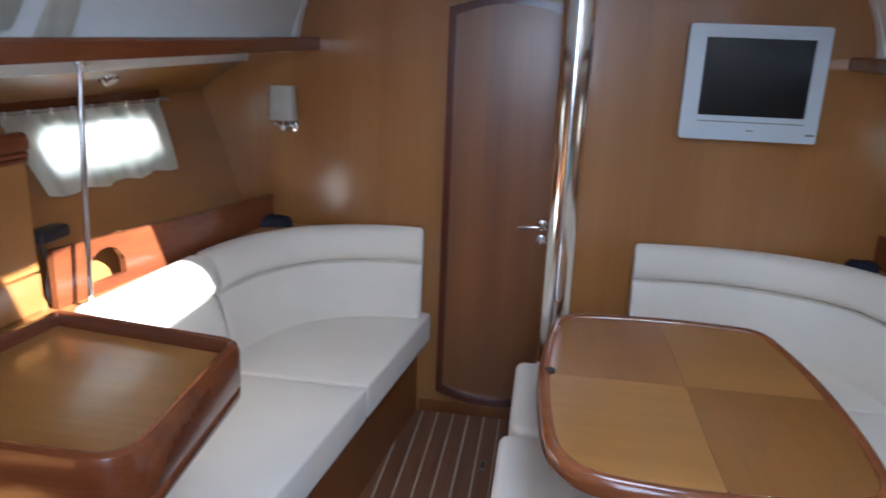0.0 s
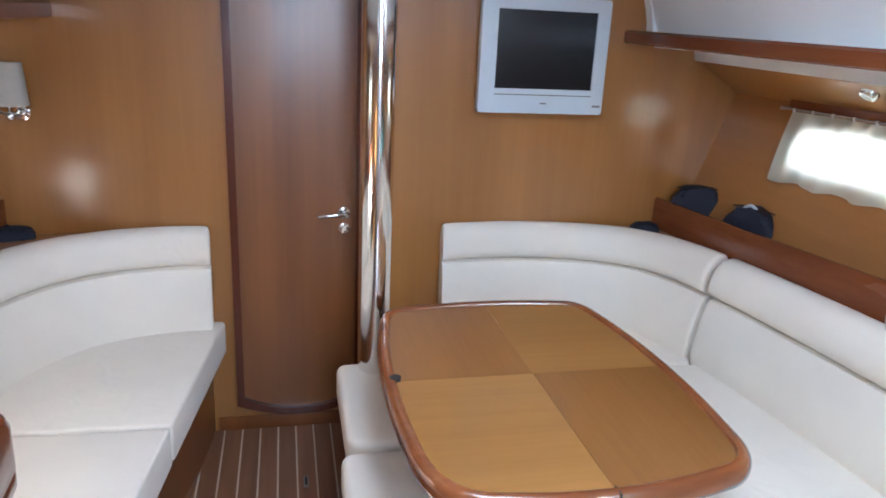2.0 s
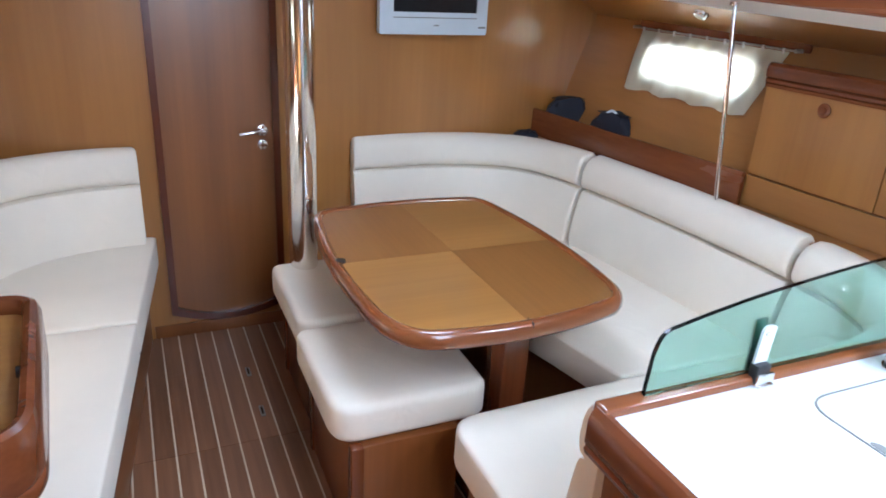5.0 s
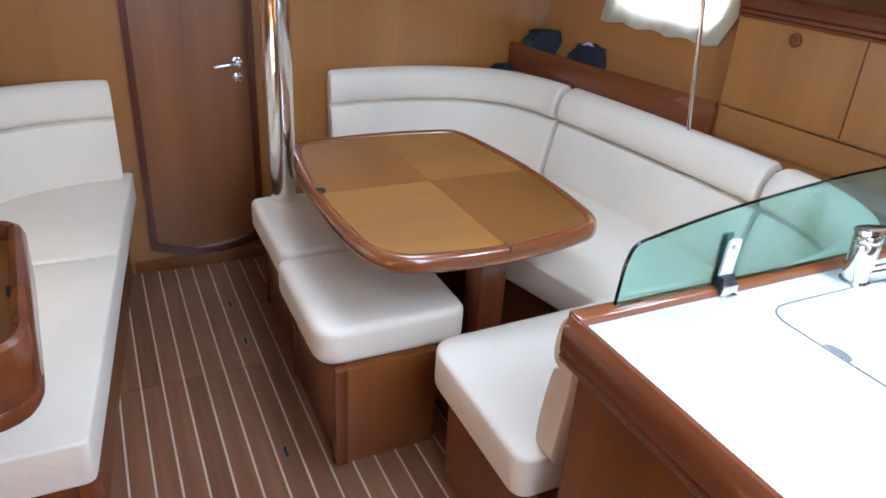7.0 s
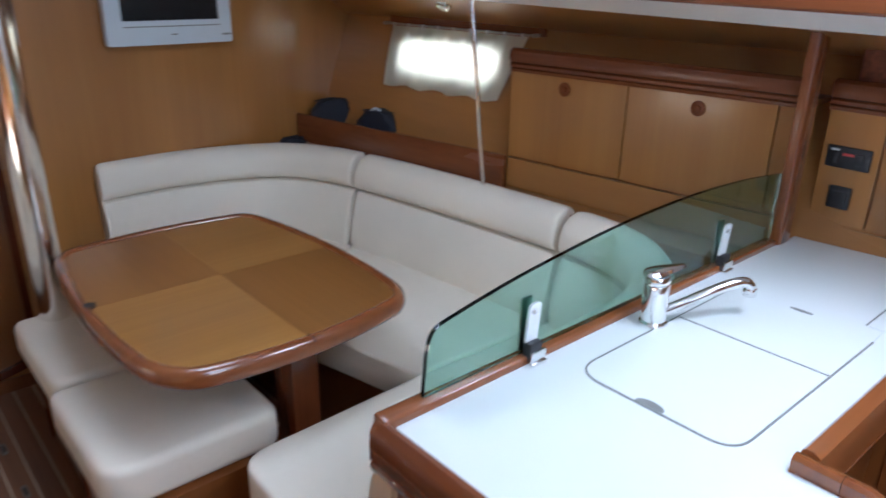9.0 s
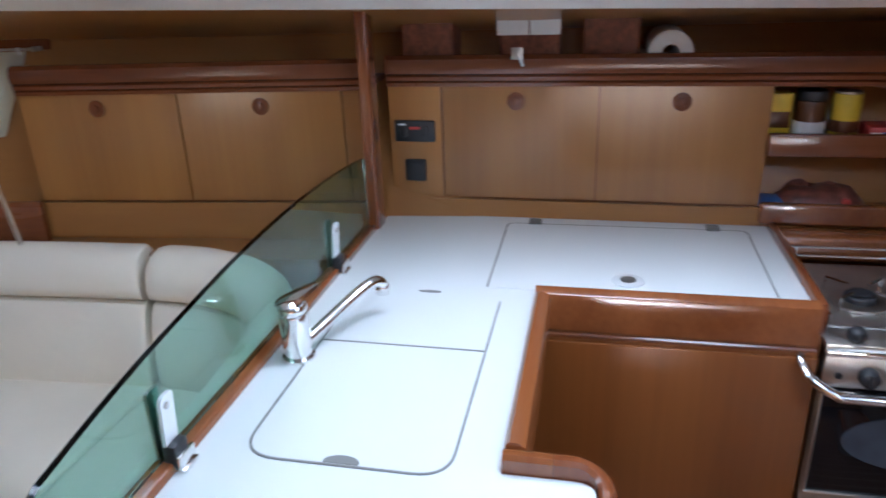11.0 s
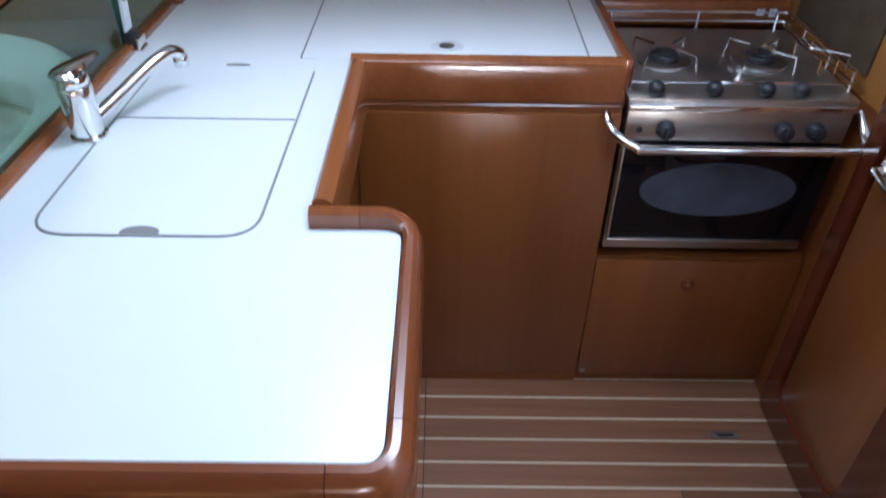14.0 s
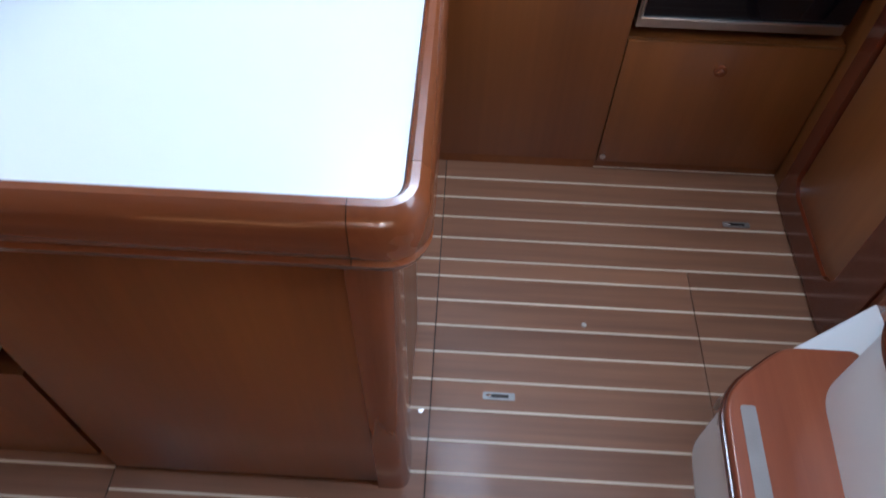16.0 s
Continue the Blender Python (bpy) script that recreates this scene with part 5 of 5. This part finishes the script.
for x, y in [(cx0 + 0.04, cy0 + 0.006), (1.72, cy0 + 0.006), (1.86, cy0 + 0.006), (cx1 - 0.01, cy0 + 0.03), (cx1 - 0.01, -0.06), (cx1 - 0.01, cy1 - 0.03), (1.86, cy1 - 0.006), (1.72, cy1 - 0.006), (cx0 + 0.04, cy1 - 0.006)]:
    part("rail_post", cyl((x, y, 0.868), (x, y, 0.920), 0.0032, 8), CHROME, ck)
for y in (-0.235, -0.20):
    part("pot_clamp", tube([(cx0 + 0.03, y, 0.918), (cx0 + 0.03, y, 0.945), (1.70, y + 0.01, 0.945), (1.70, y + 0.01, 0.918)], 0.003, 8), CHROME, ck)
part("pot_clamp", tube([(1.62, -0.27, 0.918), (1.62, -0.27, 0.948), (1.66, -0.20, 0.948), (1.80, -0.20, 0.948), (1.86, -0.25, 0.935)], 0.003, 8), CHROME, ck)
part("gimbal_pin", cyl((1.78, cy1, 0.84), (1.78, 0.200, 0.84), 0.012, 14), STEEL, ck)
part("gimbal_pin", cyl((1.78, cy0, 0.84), (1.78, -0.319, 0.84), 0.012, 14), STEEL, ck)

sp = thing("splash_panel", "smoked panel fixed to the bulkhead beside the cooker", "panel")
part("sheet", prism(rounded([(1.615, 0.905), (1.605, 1.118), (1.625, 1.130), (1.99, 1.138), (1.99, 0.905)], 0.004, 2), 0, 0.006), SPLASH, sp)
for v in sp.children[0].data.vertices:
    v.co = (v.co.x, -0.319 + v.co.z, v.co.y)
warn = thing("warning_label", "small white warning label on the rail behind the cooker", "label")
part("mark", box(2.0185, 2.021, -0.245, -0.225, 0.895, 0.910), PAPER, warn)
part("mark", box(2.0185, 2.021, -0.275, -0.257, 0.892, 0.912), PAPER, warn)

# cabin door in the galley's aft bulkhead
door_2 = link("door_2", box(1.10, 1.44, -0.318, -0.305, 0.09, 1.80, 0.004), DOOR, label="closed brown wooden aft cabin door", kind="structure", category="door")
b = holed(rounded([(1.002, 0.012), (1.495, 0.012), (1.495, 1.86), (1.002, 1.86)], 0.03, 6), [rounded([(1.115, 0.10), (1.445, 0.10), (1.445, 1.80), (1.115, 1.80)], 0.06, 6)], lambda u, v, d: (u, -0.318 + d, v), 0.024)
part("door_frame", b, DARK_Z, door_2, "dark mahogany frame")
bm = cyl((1.40, -0.305, 0.80), (1.40, -0.290, 0.80), 0.022, 20, rim=0.003)
tube([(1.40, -0.27, 0.80), (1.34, -0.262, 0.80), (1.31, -0.264, 0.797)], 0.008, 10, bm)
cyl((1.40, -0.29, 0.80), (1.40, -0.265, 0.80), 0.009, 10, bm=bm)
part("handle", bm, CHROME, door_2, "chrome lever handle")

# ---------------------------------------------------------------- companionway steps
stp = thing("companionway_steps", "white moulded companionway steps with mahogany treads", "steps")
for k, (z, y0, y1) in enumerate(((0.27, -0.17, 0.105), (0.54, -0.32, -0.06), (0.81, -0.47, -0.20))):
    xa, xb = 0.10, 0.855
    tread = rounded([(xa, y1), (xa, y0), (xb - 0.30, y0), (xb, y0 - 0.045), (xb, y1 - 0.17), (xb - 0.10, y1 - 0.035)], [0.02, 0.01, 0.1, 0.02, 0.10, 0.14], 7)
    part("tread", prism(tread, z - 0.026, z, 0.008, 3), STEP, stp, "mahogany tread")
    mid = sum((Vector(q) for q in tread), Vector((0, 0))) / len(tread)
    lip = [tuple(mid + (Vector(q) - mid) * (1 + 0.007 / (Vector(q) - mid).length)) for q in tread]
    part("nosing", prism(lip, z - 0.036, z - 0.018, 0.005, 2), DARK_Z, stp, "dark mahogany nosing")
    part("nonskid_pad", prism(rounded([(xa + 0.03, y1 - 0.035), (xa + 0.03, y1 - 0.070), (xb - 0.13, y1 - 0.088), (xb - 0.13, y1 - 0.060)], 0.006, 3), z, z + 0.0015), PAD, stp, "grey nonskid strip")
    body = rounded([(xa - 0.04, y1 - 0.005), (xa - 0.04, -0.60), (xb + 0.15, -0.60), (xb + 0.15, -0.33), (xb + 0.005, y1 - 0.19), (xb - 0.09, y1 - 0.055)], [0.02, 0.0, 0.02, 0.04, 0.09, 0.10], 7)
    part("moulding", prism(body, 0.0 if k == 0 else z - 0.27, z - 0.028, 0.010, 3, top_only=True), GEL, stp, "white moulded step body")
bm = tube(smooth_line([(0.70, 0.075, 0.235), (0.74, 0.062, 0.235), (0.765, 0.05, 0.21), (0.765, 0.05, 0.17)], 4), 0.005, 8)
part("catch", bm, STEEL, stp, "small steel catch")
link("engine_casing", box(0.02, 0.89, -1.35, -0.61, 0.0, 1.10, 0.03, 4), GEL, label="white moulded casing behind the steps", kind="structure")
link("wall_step_side", box(0.90, 1.0, -0.318, -0.300, 0.0, CEIL - 0.01, 0.004), RED_Z, label="dark mahogany panel beside the companionway steps", kind="structure")

# ---------------------------------------------------------------- the cabin sole, plank by plank
floor = link("floor", box(-1.4, 2.4, -1.4, YB - 0.002, -0.05, -0.006), GAP, label="teak and holly striped cabin sole", kind="structure", smooth=False)
aft_lines = [0.663 + 0.0723 * k for k in range(-12, 8)] + [1.222, 1.293, 1.365, 1.436, 1.508, 1.579, 1.651]
fore_lines = [-0.079 + 0.0715 * k for k in range(-8, 22)]
W = 0.0032
shared = {}


def plank(x0, x1, y0, y1, mat, nm, lift):
    """One board; boards of the same size share a mesh."""
    size = (round(x1 - x0, 4), round(y1 - y0, 4), lift)
    if size not in shared:
        ob = link(nm, box(0, x1 - x0, 0, y1 - y0, -0.012, lift), mat, floor, smooth=False)
        shared[size] = ob.data
    else:
        ob = new(nm, shared[size])
        ob.parent = floor
    ob.location = (x0, y0, 0)


def cut(y0, y1, splits, gap=0.0012):
    ys = [y0, *[q for q in splits if y0 < q < y1], y1]
    return [(a + gap, c - gap) for a, c in zip(ys, ys[1:])]


for rows, y0, y1, splits in ((aft_lines, -0.62, 1.27, (-0.012, 0.62)), (fore_lines, 1.27, YB - 0.006, (2.60,))):
    for a, c in zip(rows, rows[1:]):
        for s0, s1 in cut(y0, y1, [q for q in splits if q > 0 or c < 1.23]):
            plank(a + W, c - W, s0, s1, TEAK, "plank", 0.0)
    for x in rows:
        for s0, s1 in cut(y0, y1, [q for q in splits if q < 1 and (q > 0 or x < 1.2)]):
            plank(x - W, x + W, s0, s1, HOLLY, "inlay_strip", 0.0006)


def floor_latch(x, y, along_y, label="flush steel ring latch let into the sole"):
    t = thing("floor_latch", label, "latch", "latches in the sole")
    dx, dy = (0.009, 0.036) if along_y else (0.036, 0.009)
    part("plate", prism(rounded([(x - dx, y - dy), (x + dx, y - dy), (x + dx, y + dy), (x - dx, y + dy)], 0.004, 3), 0.0, 0.0022), GREYMETAL, t)
    part("slot", box(x - dx * 0.45, x + dx * 0.45, y - dy * 0.6, y + dy * 0.6, 0.0022, 0.0030), GAP, t)
    part("ring", tube([(x - dx * 0.3, y + dy * 0.5, 0.004), (x, y + dy * 0.8, 0.004), (x + dx * 0.3, y + dy * 0.5, 0.004)], 0.002, 6), CHROME, t)


for x, y, al in ((0.238, 3.063, True), (0.244, 2.77, True), (0.238, 2.109, True), (0.845, 0.467, True), (1.385, -0.17, True)):
    floor_latch(x, y, al)
for x, y in ((1.045, 0.262), (0.80, 0.64)):
    sc = thing("floor_screw", "small steel screw head in the sole", "screw", "screws in the sole")
    part("head", cyl((x, y, 0.0), (x, y, 0.0016), 0.006, 14), STEEL, sc)
